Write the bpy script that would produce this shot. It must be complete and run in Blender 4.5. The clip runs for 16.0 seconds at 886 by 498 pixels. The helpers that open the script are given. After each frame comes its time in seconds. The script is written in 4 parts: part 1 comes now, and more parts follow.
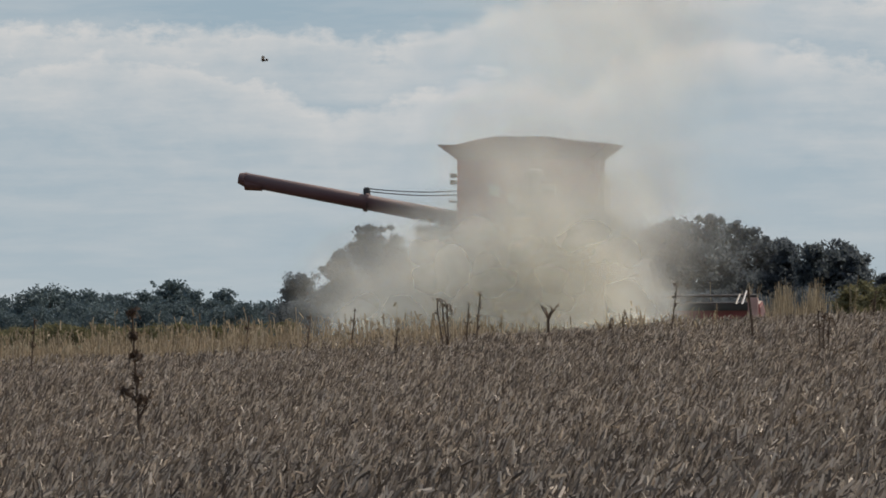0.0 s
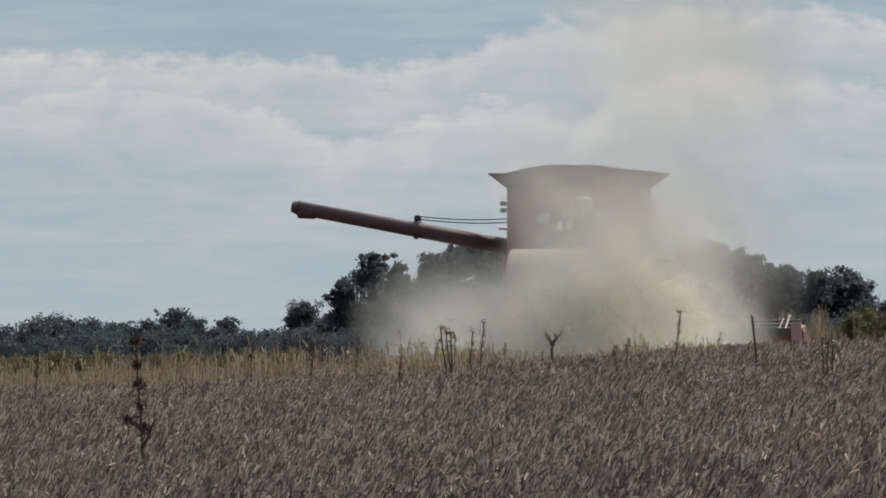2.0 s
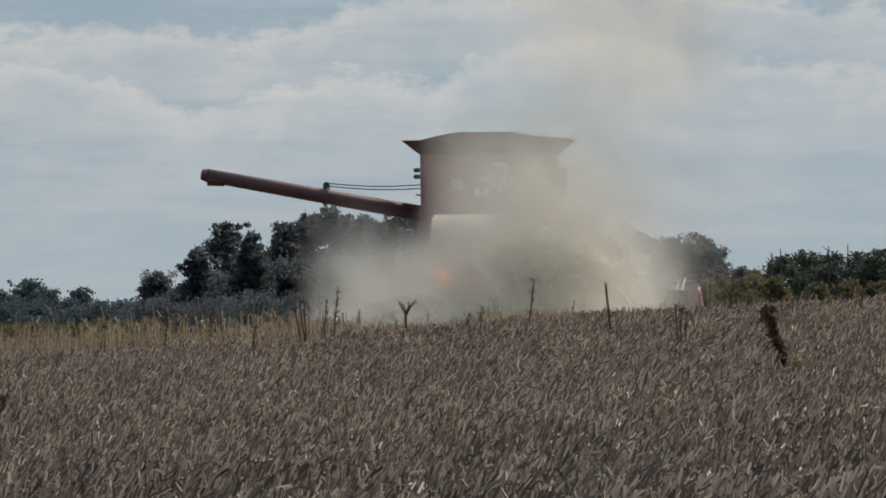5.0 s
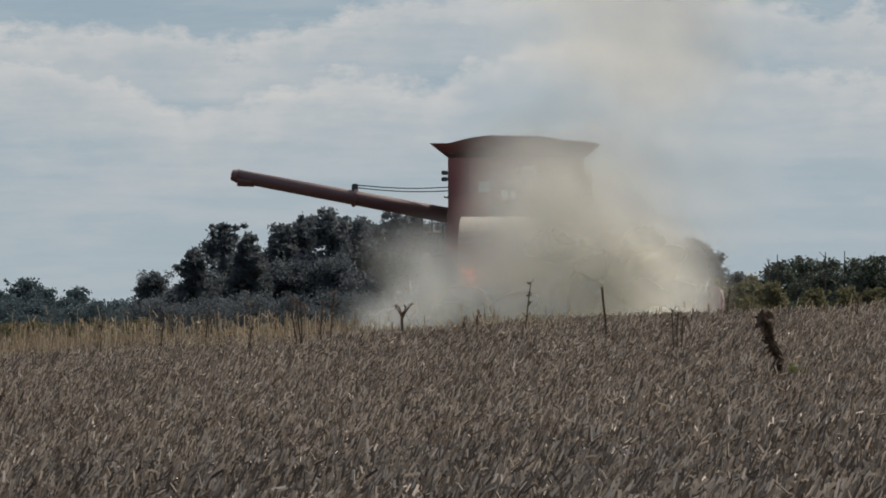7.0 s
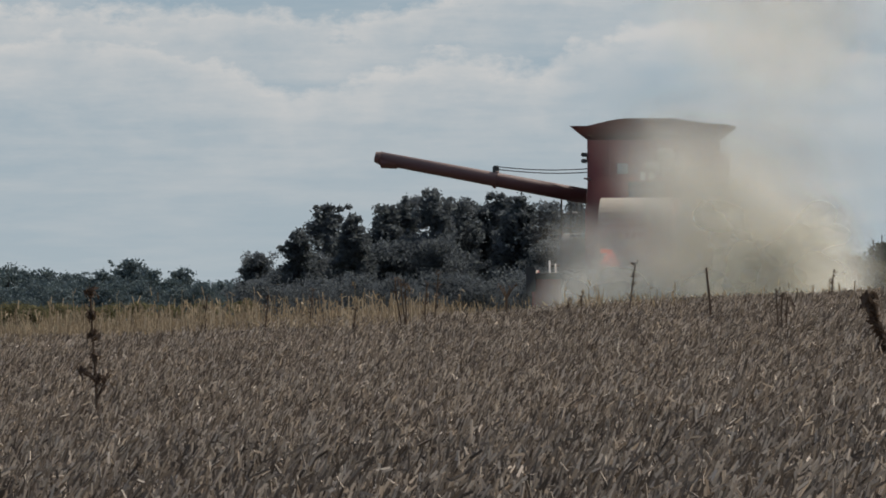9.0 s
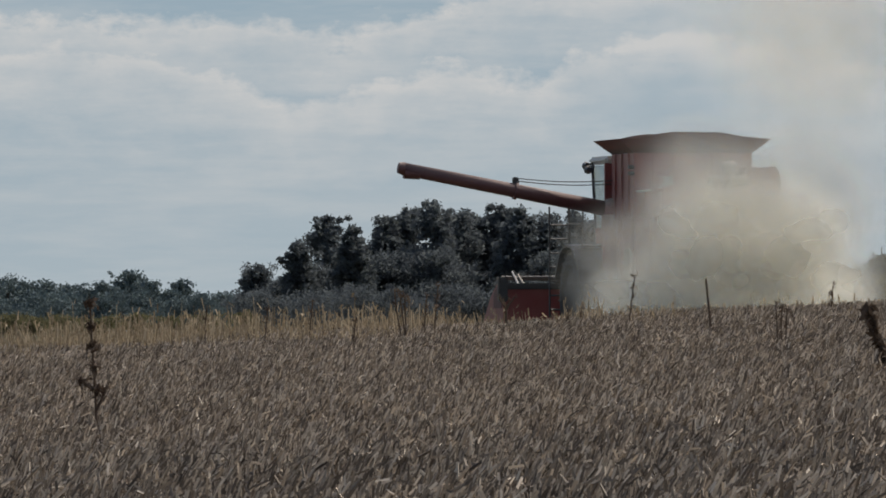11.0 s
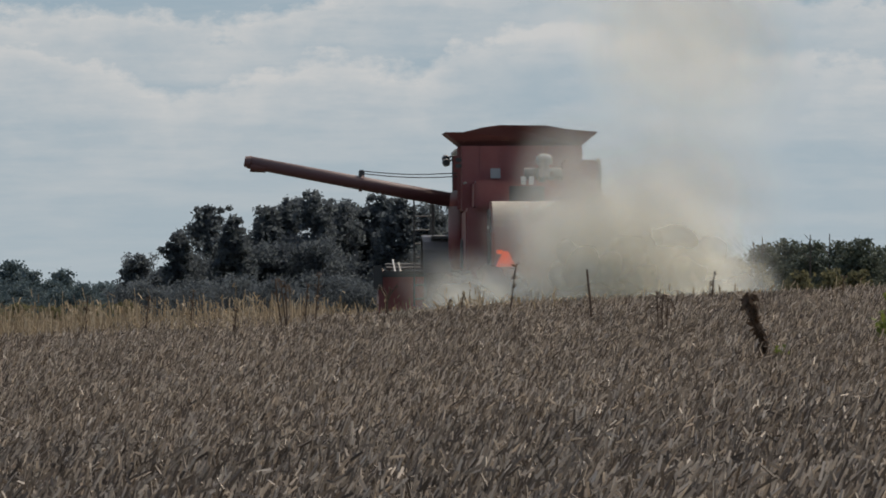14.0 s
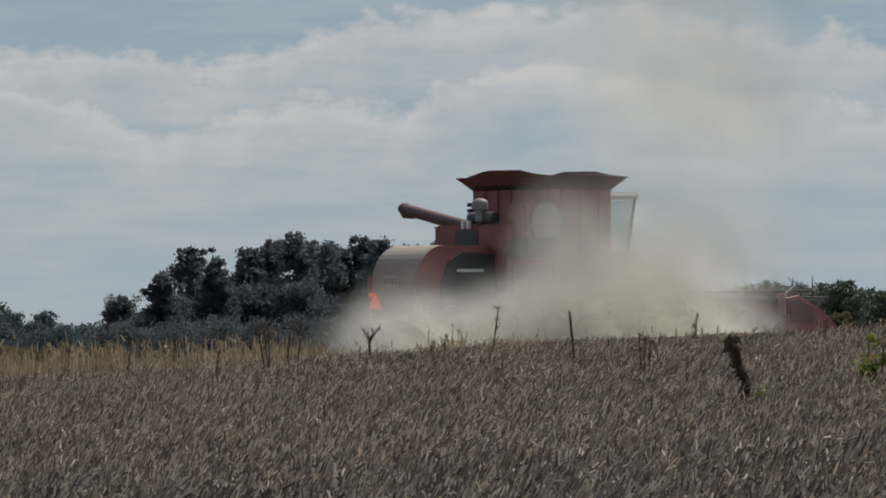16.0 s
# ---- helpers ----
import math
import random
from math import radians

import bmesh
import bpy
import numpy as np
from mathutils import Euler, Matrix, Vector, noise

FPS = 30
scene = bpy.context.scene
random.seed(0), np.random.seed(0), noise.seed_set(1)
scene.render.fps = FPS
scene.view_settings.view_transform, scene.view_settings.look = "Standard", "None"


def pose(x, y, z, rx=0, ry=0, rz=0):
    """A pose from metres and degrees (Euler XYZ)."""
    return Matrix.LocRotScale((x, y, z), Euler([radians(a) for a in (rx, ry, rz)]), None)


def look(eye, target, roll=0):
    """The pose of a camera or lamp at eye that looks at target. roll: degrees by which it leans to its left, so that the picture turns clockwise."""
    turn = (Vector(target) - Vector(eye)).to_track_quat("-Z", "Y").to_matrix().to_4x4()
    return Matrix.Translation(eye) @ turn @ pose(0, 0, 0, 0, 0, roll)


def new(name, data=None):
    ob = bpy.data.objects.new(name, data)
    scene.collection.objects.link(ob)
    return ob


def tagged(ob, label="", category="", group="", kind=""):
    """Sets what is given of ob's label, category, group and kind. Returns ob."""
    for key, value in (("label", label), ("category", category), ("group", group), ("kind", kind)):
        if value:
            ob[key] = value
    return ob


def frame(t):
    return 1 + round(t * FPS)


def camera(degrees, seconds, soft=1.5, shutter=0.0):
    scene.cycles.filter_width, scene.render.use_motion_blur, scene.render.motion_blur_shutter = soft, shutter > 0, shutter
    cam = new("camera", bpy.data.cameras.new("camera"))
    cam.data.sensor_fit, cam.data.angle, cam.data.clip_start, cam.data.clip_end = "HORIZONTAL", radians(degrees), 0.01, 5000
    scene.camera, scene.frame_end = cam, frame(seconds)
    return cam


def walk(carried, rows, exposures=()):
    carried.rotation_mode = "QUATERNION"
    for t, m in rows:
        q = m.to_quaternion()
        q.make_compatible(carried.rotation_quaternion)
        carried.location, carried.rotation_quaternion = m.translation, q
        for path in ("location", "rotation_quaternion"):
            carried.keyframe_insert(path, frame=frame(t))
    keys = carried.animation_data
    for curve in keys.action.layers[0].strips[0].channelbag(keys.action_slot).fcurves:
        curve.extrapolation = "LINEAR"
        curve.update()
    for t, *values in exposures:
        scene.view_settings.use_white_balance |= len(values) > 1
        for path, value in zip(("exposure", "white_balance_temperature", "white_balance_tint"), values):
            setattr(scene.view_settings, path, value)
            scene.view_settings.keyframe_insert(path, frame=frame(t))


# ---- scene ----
cam = camera(7.12, 16.0, soft=1.8)
EYE = Vector((0, 0, 0.7))
FOC = 784 / math.tan(radians(3.56))


def aim(ox, oy, lean=0.0):
    """Camera pose for a pan of ox and a tilt of oy, in units of the lens, and a lean in degrees."""
    yaw = -ox / FOC
    pitch = (106 + oy) / FOC
    d = Vector((math.sin(yaw) * math.cos(pitch), math.cos(yaw) * math.cos(pitch), math.sin(pitch)))
    return look(EYE, EYE + d * 100, -lean)


PAN = [(0.0, 288, 17), (0.5, 290, -36), (1.0, 280, -1), (1.5, 282, 33), (2.0, 294, 66), (2.5, 273, 83), (3.0, 199, 82),
       (3.5, 105, 47), (4.0, 50, 1), (4.5, 43, -12), (5.0, 35, 8), (5.2, 26, 15), (7.3, 40, 12), (7.5, 60, 6),
       (8.0, 135, 17), (8.5, 193, 14), (9.0, 214, -20), (9.2, 221, -30), (11.3, 213, 2), (11.5, 215, -2),
       (12.0, 218, -23), (12.5, 231, -34), (13.0, 182, -20), (13.5, 67, -13), (14.0, 3, -18), (14.5, 0, 0),
       (15.0, 21, 59), (15.5, 18, 95), (16.0, -28, 56)]
LEAN = [(0.0, 0.26), (1.0, 0.28), (2.0, 0.38), (3.0, 0.40), (4.0, 0.53), (4.5, 0.62), (5.0, 0.72), (5.2, 0.72), (7.3, 0.15), (8.0, 0.20),
        (8.5, 0.27), (9.2, 0.27), (11.3, 0.20), (12.5, 0.25), (13.5, 0.25), (14.0, 0.20), (14.5, 0.05), (15.5, -0.03), (16.0, 0.17)]


def lean_at(t):
    return float(np.interp(t, [r[0] for r in LEAN], [r[1] for r in LEAN]))


walk(cam, [(t, aim(ox, oy, lean_at(t))) for t, ox, oy in PAN],
     [(0.0, 0.02), (0.5, 0.0), (1.0, 0.16), (1.5, 0.06), (2.0, 0.02), (3.5, -0.02), (5.0, -0.08), (9.0, -0.06), (14.0, -0.04), (15.0, 0.02), (16.0, -0.18)])

# ---- light ----
SUN_ELEV, SUN_AZ = 52.0, 48.0   # azimuth clockwise from +Y
world = bpy.data.worlds.new("sky")
scene.world = world
world.use_nodes = True
wn = world.node_tree.nodes
sky = wn.new("ShaderNodeTexSky")
sky.sky_type = "NISHITA"
sky.sun_disc = False
sky.sun_elevation = radians(SUN_ELEV)
sky.sun_rotation = radians(SUN_AZ)
sky.dust_density = 2.5
world.node_tree.links.new(sky.outputs[0], wn["Background"].inputs[0])
wn["Background"].inputs[1].default_value = 0.15
sun = new("sun", bpy.data.lights.new("sun", "SUN"))
sun.data.energy, sun.data.angle, sun.data.color = 4.2, radians(2.0), (1.0, 0.965, 0.91)
_a, _e = radians(SUN_AZ), radians(SUN_ELEV)
sun.matrix_world = look((0, 0, 50), Vector((0, 0, 50)) - Vector((math.sin(_a) * math.cos(_e), math.cos(_a) * math.cos(_e), math.sin(_e))))
scene.cycles.transparent_max_bounces = 200


# ---- materials ----
class Mat:
    """A small wrapper to write node materials briefly."""

    def __init__(self, name):
        self.m = bpy.data.materials.new(name)
        self.m.use_nodes = True
        self.n, self.l = self.m.node_tree.nodes, self.m.node_tree.links
        self.b = self.n["Principled BSDF"]
        self.out = self.n["Material Output"]

    def add(self, kind, **inputs):
        nd = self.n.new("ShaderNode" + kind)
        for k, v in inputs.items():
            key = int(k[1:]) if k[0] == "i" and k[1:].isdigit() else k
            if isinstance(v, bpy.types.NodeSocket):
                self.l.new(v, nd.inputs[key])
            else:
                nd.inputs[key].default_value = v
        return nd

    def noise(self, vec, scale, detail=4.0, rough=0.55):
        return self.add("TexNoise", Vector=vec, Scale=scale, Detail=detail, Roughness=rough).outputs[0]

    def ramp(self, fac, stops):
        nd = self.n.new("ShaderNodeValToRGB")
        el = nd.color_ramp.elements
        while len(el) < len(stops):
            el.new(0.5)
        for e, (p, c) in zip(el, stops):
            e.position, e.color = p, (*c, 1) if len(c) == 3 else c
        self.l.new(fac, nd.inputs[0])
        return nd.outputs[0]

    def math(self, op, a, b=0.0, clamp=False):
        nd = self.n.new("ShaderNodeMath")
        nd.operation, nd.use_clamp = op, clamp
        for i, v in enumerate((a, b)):
            if isinstance(v, bpy.types.NodeSocket):
                self.l.new(v, nd.inputs[i])
            else:
                nd.inputs[i].default_value = v
        return nd.outputs[0]

    def mix(self, fac, a, b):
        nd = self.n.new("ShaderNodeMix")
        nd.data_type = "RGBA"
        for i, v in ((0, fac), (6, a), (7, b)):
            if isinstance(v, bpy.types.NodeSocket):
                self.l.new(v, nd.inputs[i])
            else:
                nd.inputs[i].default_value = v if i == 0 else (*v, 1)
        return nd.outputs[2]

    def coord(self, which="Object"):
        return self.add("TexCoord").outputs[which]

    def position(self):
        return self.add("NewGeometry").outputs["Position"]

    def bump(self, h, strength=0.3, dist=0.01):
        nd = self.add("Bump", Strength=strength, Distance=dist, Height=h)
        self.l.new(nd.outputs[0], self.b.inputs["Normal"])

    def set(self, **kw):
        for k, v in kw.items():
            k = k.replace("_", " ")
            if isinstance(v, bpy.types.NodeSocket):
                self.l.new(v, self.b.inputs[k])
            else:
                self.b.inputs[k].default_value = (*v, 1) if isinstance(v, tuple) else v
        return self


def painted(name, base, dust=0.35, rough=0.45, metal=0.0, dustcol=(0.36, 0.30, 0.22)):
    """Paint with a film of settled field dust, thicker on faces that look up, and scuffs."""
    m = Mat(name)
    co = m.coord()
    up = m.add("SeparateXYZ", Vector=m.add("NewGeometry").outputs["Normal"]).outputs[2]
    big = m.noise(co, 1.7, 5)
    fine = m.noise(co, 30, 3)
    film = m.math("ADD", m.math("MULTIPLY", m.math("MAXIMUM", up, 0.0), dust * 2.8), m.math("MULTIPLY", big, dust * 0.9))
    film = m.math("MULTIPLY", film, m.math("ADD", m.math("MULTIPLY", fine, 0.6), 0.65), True)
    m.set(Base_Color=m.mix(film, base, dustcol), Metallic=metal)
    m.set(Roughness=m.math("ADD", m.math("MULTIPLY", film, 0.4), rough, True))
    m.bump(fine, 0.15, 0.004)
    return m.m


RED = painted("dusty_red_paint", (0.20, 0.024, 0.026), 0.28)
HOOD_RED = painted("sun_faded_red_hood", (0.22, 0.030, 0.030), 0.42, 0.5)
MAROON = painted("weathered_maroon_panel", (0.095, 0.026, 0.026), 0.12, 0.6)
DARK = painted("dark_grey_metal", (0.030, 0.029, 0.029), 0.10)
BLACK = painted("tyre_rubber", (0.018, 0.018, 0.019), 0.15, 0.8)
GREY = painted("bare_grey_metal", (0.30, 0.30, 0.30), 0.3, 0.4, 0.5)
DULL = painted("dull_grey_paint", (0.17, 0.155, 0.145), 0.2)
WHITE = painted("off_white_paint", (0.62, 0.60, 0.56), 0.25)
PINK = painted("faded_red_shield", (0.52, 0.32, 0.28), 0.3)


def smv_material():
    m = Mat("glowing_fluorescent_orange")
    # a weak emission is added, so the orange glows without being lit
    m.set(Base_Color=(0.95, 0.13, 0.03), Roughness=0.5, Emission_Color=(1.0, 0.16, 0.05), Emission_Strength=0.25)
    return m.m


SMV = smv_material()


def glass_material():
    m = Mat("cab_glass")
    m.set(Base_Color=(0.75, 0.8, 0.8), Roughness=0.05, Transmission_Weight=0.9, IOR=1.1)
    return m.m


GLASS = glass_material()


def ground_material():
    m = Mat("field_soil")
    p = m.position()
    n1, n2 = m.noise(p, 0.08, 6), m.noise(p, 6.0, 6)
    near = m.ramp(n2, [(0.3, (0.10, 0.075, 0.05)), (0.7, (0.25, 0.19, 0.12))])
    far = m.ramp(n1, [(0.35, (0.050, 0.050, 0.026)), (0.65, (0.105, 0.085, 0.048))])
    y = m.add("SeparateXYZ", Vector=p).outputs[1]
    m.set(Base_Color=m.mix(m.math("MULTIPLY", m.math("SUBTRACT", y, 104.0), 0.1, True), near, far), Roughness=0.95)
    m.b.inputs["Specular IOR Level"].default_value = 0.03
    m.bump(n2, 0.6, 0.03)
    return m.m


def island_material(name, stops, rough=0.8, trans=0.25, scale=0.7):
    """Dry or green plant matter; every leaf, pod or blade has its own tone."""
    m = Mat(name)
    r = m.add("NewGeometry").outputs["Random Per Island"]
    patch = m.noise(m.position(), scale, 3)
    fac = m.math("ADD", m.math("MULTIPLY", r, 0.7), m.math("MULTIPLY", patch, 0.45))
    col = m.ramp(fac, stops)
    m.set(Base_Color=col, Roughness=rough)
    m.b.inputs["Specular IOR Level"].default_value = 0.12
    tr = m.add("BsdfTranslucent", Color=col)
    mx = m.add("MixShader", i0=trans, i1=m.b.outputs[0], i2=tr.outputs[0])
    m.l.new(mx.outputs[0], m.out.inputs[0])
    return m.m


SOIL = ground_material()
CROP = island_material("ripe_soybean_pods", [(0.15, (0.050, 0.038, 0.028)), (0.42, (0.135, 0.106, 0.079)), (0.7, (0.29, 0.233, 0.172)), (1.0, (0.62, 0.51, 0.385))], 0.8, 0.2)
GRASS = island_material("dry_tan_grass", [(0.1, (0.125, 0.093, 0.055)), (0.5, (0.27, 0.203, 0.125)), (1.0, (0.47, 0.37, 0.24))], 0.85, 0.25, 0.5)
WEED = island_material("dead_brown_weed", [(0.0, (0.045, 0.031, 0.024)), (1.0, (0.15, 0.105, 0.07))], 0.85, 0.1)
GREENWEED = island_material("green_weed_leaves", [(0.0, (0.05, 0.07, 0.02)), (1.0, (0.22, 0.24, 0.05))], 0.7, 0.3)
# grove leaves: base colour lifted and blued to stand in for aerial haze
LEAF_GROVE_HAZED = island_material("haze_tinted_grove_leaves", [(0.0, (0.082, 0.090, 0.098)), (0.6, (0.100, 0.110, 0.112)), (1.0, (0.115, 0.125, 0.115))], 0.85, 0.6, 0.15)
# distant leaves: the haze of distance is mixed into this blue-green
LEAF_FAR_HAZED = island_material("haze_tinted_distant_leaves", [(0.0, (0.075, 0.098, 0.102)), (1.0, (0.125, 0.155, 0.145))], 0.7, 0.2, 0.1)
# olive leaves, their green muted in the colour itself to suggest haze
LEAF_LIGHT = island_material("haze_muted_olive_leaves", [(0.0, (0.060, 0.070, 0.050)), (1.0, (0.115, 0.125, 0.085))], 0.7, 0.2, 0.15)
LEAF_YELLOW = island_material("yellowing_shrub_leaves", [(0.0, (0.085, 0.085, 0.045)), (1.0, (0.20, 0.17, 0.085))], 0.8, 0.35, 0.4)
BARK = island_material("tree_bark", [(0.0, (0.05, 0.04, 0.03)), (1.0, (0.12, 0.1, 0.08))], 0.9, 0.0)


def dust_material(name, alpha, scale):
    """Airborne dust: thins out towards the rim of a puff and in wisps."""
    m = Mat(name)
    co = m.coord()
    length = m.n.new("ShaderNodeVectorMath")
    length.operation = "LENGTH"
    flat = m.add("VectorMath", i0=co, i1=(1.0, 0.0, 1.0))
    flat.operation = "MULTIPLY"
    m.l.new(flat.outputs[0], length.inputs[0])
    rnd = m.add("ObjectInfo").outputs["Random"]
    shift = m.add("VectorMath", i0=co, i1=(0, 0, 0))
    shift.operation = "ADD"
    m.l.new(m.math("MULTIPLY", rnd, 37.0), shift.inputs[1])
    wisps = m.noise(shift.outputs[0], scale, 2, 0.5)
    fall = m.math("SUBTRACT", 1.0, m.math("MULTIPLY", length.outputs["Value"], 1.06), True)
    fall = m.math("MULTIPLY", fall, m.math("SUBTRACT", 2.0, fall))
    fall = m.math("POWER", fall, 1.6)
    w = m.math("ADD", m.math("MULTIPLY", m.math("SUBTRACT", wisps, 0.5), 1.3), 0.75, True)
    a = m.math("MULTIPLY", m.math("MULTIPLY", fall, w), alpha)
    dif = m.add("BsdfDiffuse", Color=(0.815, 0.78, 0.68, 1))
    tr = m.add("BsdfTranslucent", Color=(0.815, 0.78, 0.68, 1))
    both = m.add("MixShader", i0=0.5, i1=dif.outputs[0], i2=tr.outputs[0])
    clear = m.add("BsdfTransparent")
    mx = m.add("MixShader", i0=a, i1=clear.outputs[0], i2=both.outputs[0])
    m.l.new(mx.outputs[0], m.out.inputs[0])
    return m.m


DUST_THICK = dust_material("thick_dust", 0.46, 1.2)
DUST_VEIL = dust_material("hanging_dust", 0.24, 1.5)
DUST_THIN = dust_material("thin_dust", 0.12, 1.4)


def sky_material():
    """Broken cloud over pale blue: banks with bright crisp tops that melt away downwards."""
    m = Mat("cloudy_sky")
    co = m.coord()   # 10 units are the width of the lens's picture
    st = m.add("Mapping", Vector=co, Scale=(0.7, 0.0, 1.3))
    warp = m.noise(st.outputs[0], 0.75, 6, 0.6)
    puffy = m.noise(st.outputs[0], 2.6, 8, 0.62)
    streak = m.noise(m.add("Mapping", Vector=co, Scale=(0.35, 0.0, 2.6)).outputs[0], 1.1, 6, 0.6)
    lump = m.noise(m.add("Mapping", Vector=co, Scale=(1.0, 0.0, 1.6), Location=(0.0, 0.0, 0.22)).outputs[0], 1.7, 7, 0.6)
    sep = m.add("SeparateXYZ", Vector=co)
    x, z = sep.outputs[0], sep.outputs[2]
    along = m.math("MULTIPLY", m.math("ADD", x, 7.5), 1 / 13, True)

    def bank(tops, soft, depth, amount):
        h = m.ramp(along, [((u - 784 + 1176) / 2038, ((547 - v) / 627,) * 3) for u, v in tops])
        h = m.math("MULTIPLY", m.add("RGBToBW", Color=h).outputs[0], 4.0)
        h = m.math("ADD", h, m.math("MULTIPLY", m.math("SUBTRACT", puffy, 0.5), 1.05))
        h = m.math("ADD", h, m.math("MULTIPLY", m.math("SUBTRACT", warp, 0.5), 0.35))
        below = m.math("SUBTRACT", h, z)
        edge = m.math("MULTIPLY", below, 1 / soft, True)
        fade = m.math("SUBTRACT", 1.0, m.math("MULTIPLY", below, 1 / depth, True))
        fade = m.math("POWER", fade, 1.3)
        return m.math("MULTIPLY", m.math("MULTIPLY", edge, fade), m.math("MULTIPLY", m.math("ADD", m.math("MULTIPLY", lump, 1.4), 0.3), amount))
    a = bank([(-290, 5), (-180, 15), (20, 12), (260, 22), (380, 48), (520, 10), (700, -40), (1100, -60), (1500, 0)], 0.22, 1.1, 1.0)
    b = bank([(-290, 75), (-80, 62), (70, 72), (160, 96), (240, 140), (300, 165), (420, 138), (540, 100), (640, 98), (745, 128), (790, 88), (960, 34), (1060, 40), (1300, 88), (1560, 112)], 0.25, 1.25, 1.0)
    c = bank([(-290, 195), (0, 190), (300, 232), (600, 205), (900, 190), (1200, 170), (1590, 200)], 0.4, 0.9, 0.55)
    d = bank([(-290, 290), (200, 275), (500, 300), (900, 280), (1300, 260), (1590, 290)], 0.5, 0.9, 0.35)
    tot = m.math("MAXIMUM", m.math("MAXIMUM", a, b), m.math("MAXIMUM", c, d))
    haze = m.math("MULTIPLY", m.math("SUBTRACT", streak, 0.42), 3.0, True)
    tot = m.math("ADD", m.math("MULTIPLY", tot, m.math("ADD", m.math("MULTIPLY", puffy, 0.9), 0.5)), m.math("MULTIPLY", haze, 0.45), True)
    clear = m.mix(m.math("MULTIPLY", z, 0.3, True), (0.405, 0.475, 0.52), (0.32, 0.415, 0.485))
    col = m.mix(tot, clear, (0.595, 0.60, 0.598))
    em = m.add("Emission", Color=col, Strength=1.0)
    m.l.new(em.outputs[0], m.out.inputs[0])
    return m.m


# ---- building helpers ----
def part(name, bm, material, parent=None, label="", smooth=False):
    me = bpy.data.meshes.new(name)
    bm.to_mesh(me)
    bm.free()
    me.materials.append(material)
    if smooth:
        for p in me.polygons:
            p.use_smooth = True
    ob = new(name, me)
    ob.parent = parent
    if label:
        tagged(ob, label)
    return ob


def raw(name, verts, faces, material, parent=None):
    me = bpy.data.meshes.new(name)
    me.from_pydata(verts, [], faces)
    me.materials.append(material)
    ob = new(name, me)
    ob.parent = parent
    return ob


def quads(name, v, material, parent=None):
    """One mesh from an array of quads, n x 4 x 3."""
    n = len(v)
    me = bpy.data.meshes.new(name)
    me.vertices.add(n * 4)
    me.vertices.foreach_set("co", np.ascontiguousarray(v, dtype=np.float32).ravel())
    me.loops.add(n * 4)
    me.loops.foreach_set("vertex_index", np.arange(n * 4, dtype=np.int32))
    me.polygons.add(n)
    me.polygons.foreach_set("loop_start", np.arange(0, n * 4, 4, dtype=np.int32))
    me.update(calc_edges=True)
    me.materials.append(material)
    ob = new(name, me)
    ob.parent = parent
    return ob


def box(bm, x0, x1, y0, y1, z0, z1, bevel=0.03, seg=2):
    r = bmesh.ops.create_cube(bm, size=1, matrix=Matrix.Translation(((x0 + x1) / 2, (y0 + y1) / 2, (z0 + z1) / 2)) @ Matrix.Diagonal((x1 - x0, y1 - y0, z1 - z0, 1)))
    if bevel:
        es = list({e for v in r["verts"] for e in v.link_edges})
        bmesh.ops.bevel(bm, geom=es, offset=bevel, segments=seg, affect="EDGES")
    return bm


def bx(*a, **k):
    return box(bmesh.new(), *a, **k)


def rod(bm, a, b, r0, r1=None, seg=12, caps=True):
    a, b = Vector(a), Vector(b)
    d = b - a
    m = Matrix.Translation((a + b) / 2) @ d.to_track_quat("Z", "Y").to_matrix().to_4x4()
    bmesh.ops.create_cone(bm, cap_ends=caps, segments=seg, radius1=r0, radius2=r0 if r1 is None else r1, depth=d.length, matrix=m)
    return bm


def rd(*a, **k):
    return rod(bmesh.new(), *a, **k)


def prism(bm, profile, x0, x1):
    """A profile in the y-z plane drawn out along x."""
    lo = [bm.verts.new((x0, y, z)) for y, z in profile]
    hi = [bm.verts.new((x1, y, z)) for y, z in profile]
    n = len(profile)
    bm.faces.new(lo)
    bm.faces.new(hi[::-1])
    for i in range(n):
        bm.faces.new((lo[i], hi[i], hi[(i + 1) % n], lo[(i + 1) % n]))
    bmesh.ops.recalc_face_normals(bm, faces=bm.faces)
    return bm


def at(u, v, d):
    """The place at distance d in the direction (u, v) of the lens's level picture."""
    return Vector(((u - 784) / FOC * d, d, 0.7 + (547 - v) / FOC * d))


# ---- ground ----
def ground_z(x, y):
    base = np.interp(y, [-4000, 0, 20, 100, 127, 140, 170, 300, 600, 1200, 4500], [-0.9, -0.9, -0.66, -0.23, -0.25, -0.05, 0.0, -0.35, -1.3, -3.0, -13.0])
    fade = np.interp(y, [0, 20, 115, 260], [0.3, 1.0, 1.0, 0.0])
    return base + fade * np.where(np.asarray(x) < 0, 0.66, 0.62) * np.tanh(np.asarray(x) / 12.0)


def build_ground():
    xs = np.array([-2500, -900, -300, -120, -60] + list(np.arange(-40, 41, 2.0)) + [60, 120, 300, 900, 2500])
    ys = np.array([-2500, -600, -100] + list(np.arange(-20, 180, 3.0)) + [220, 260, 320, 450, 700, 1200, 2200, 3600])
    gx, gy = np.meshgrid(xs, ys)
    gz = ground_z(gx, gy)
    v = np.stack([gx, gy, gz], -1).reshape(-1, 3).tolist()
    w, h = len(xs), len(ys)
    f = [(j * w + i, j * w + i + 1, (j + 1) * w + i + 1, (j + 1) * w + i) for j in range(h - 1) for i in range(w - 1)]
    ob = raw("ground", v, f, SOIL)
    tagged(ob, "brown soil and dry stubble of a gently rising field", "ground", kind="structure")


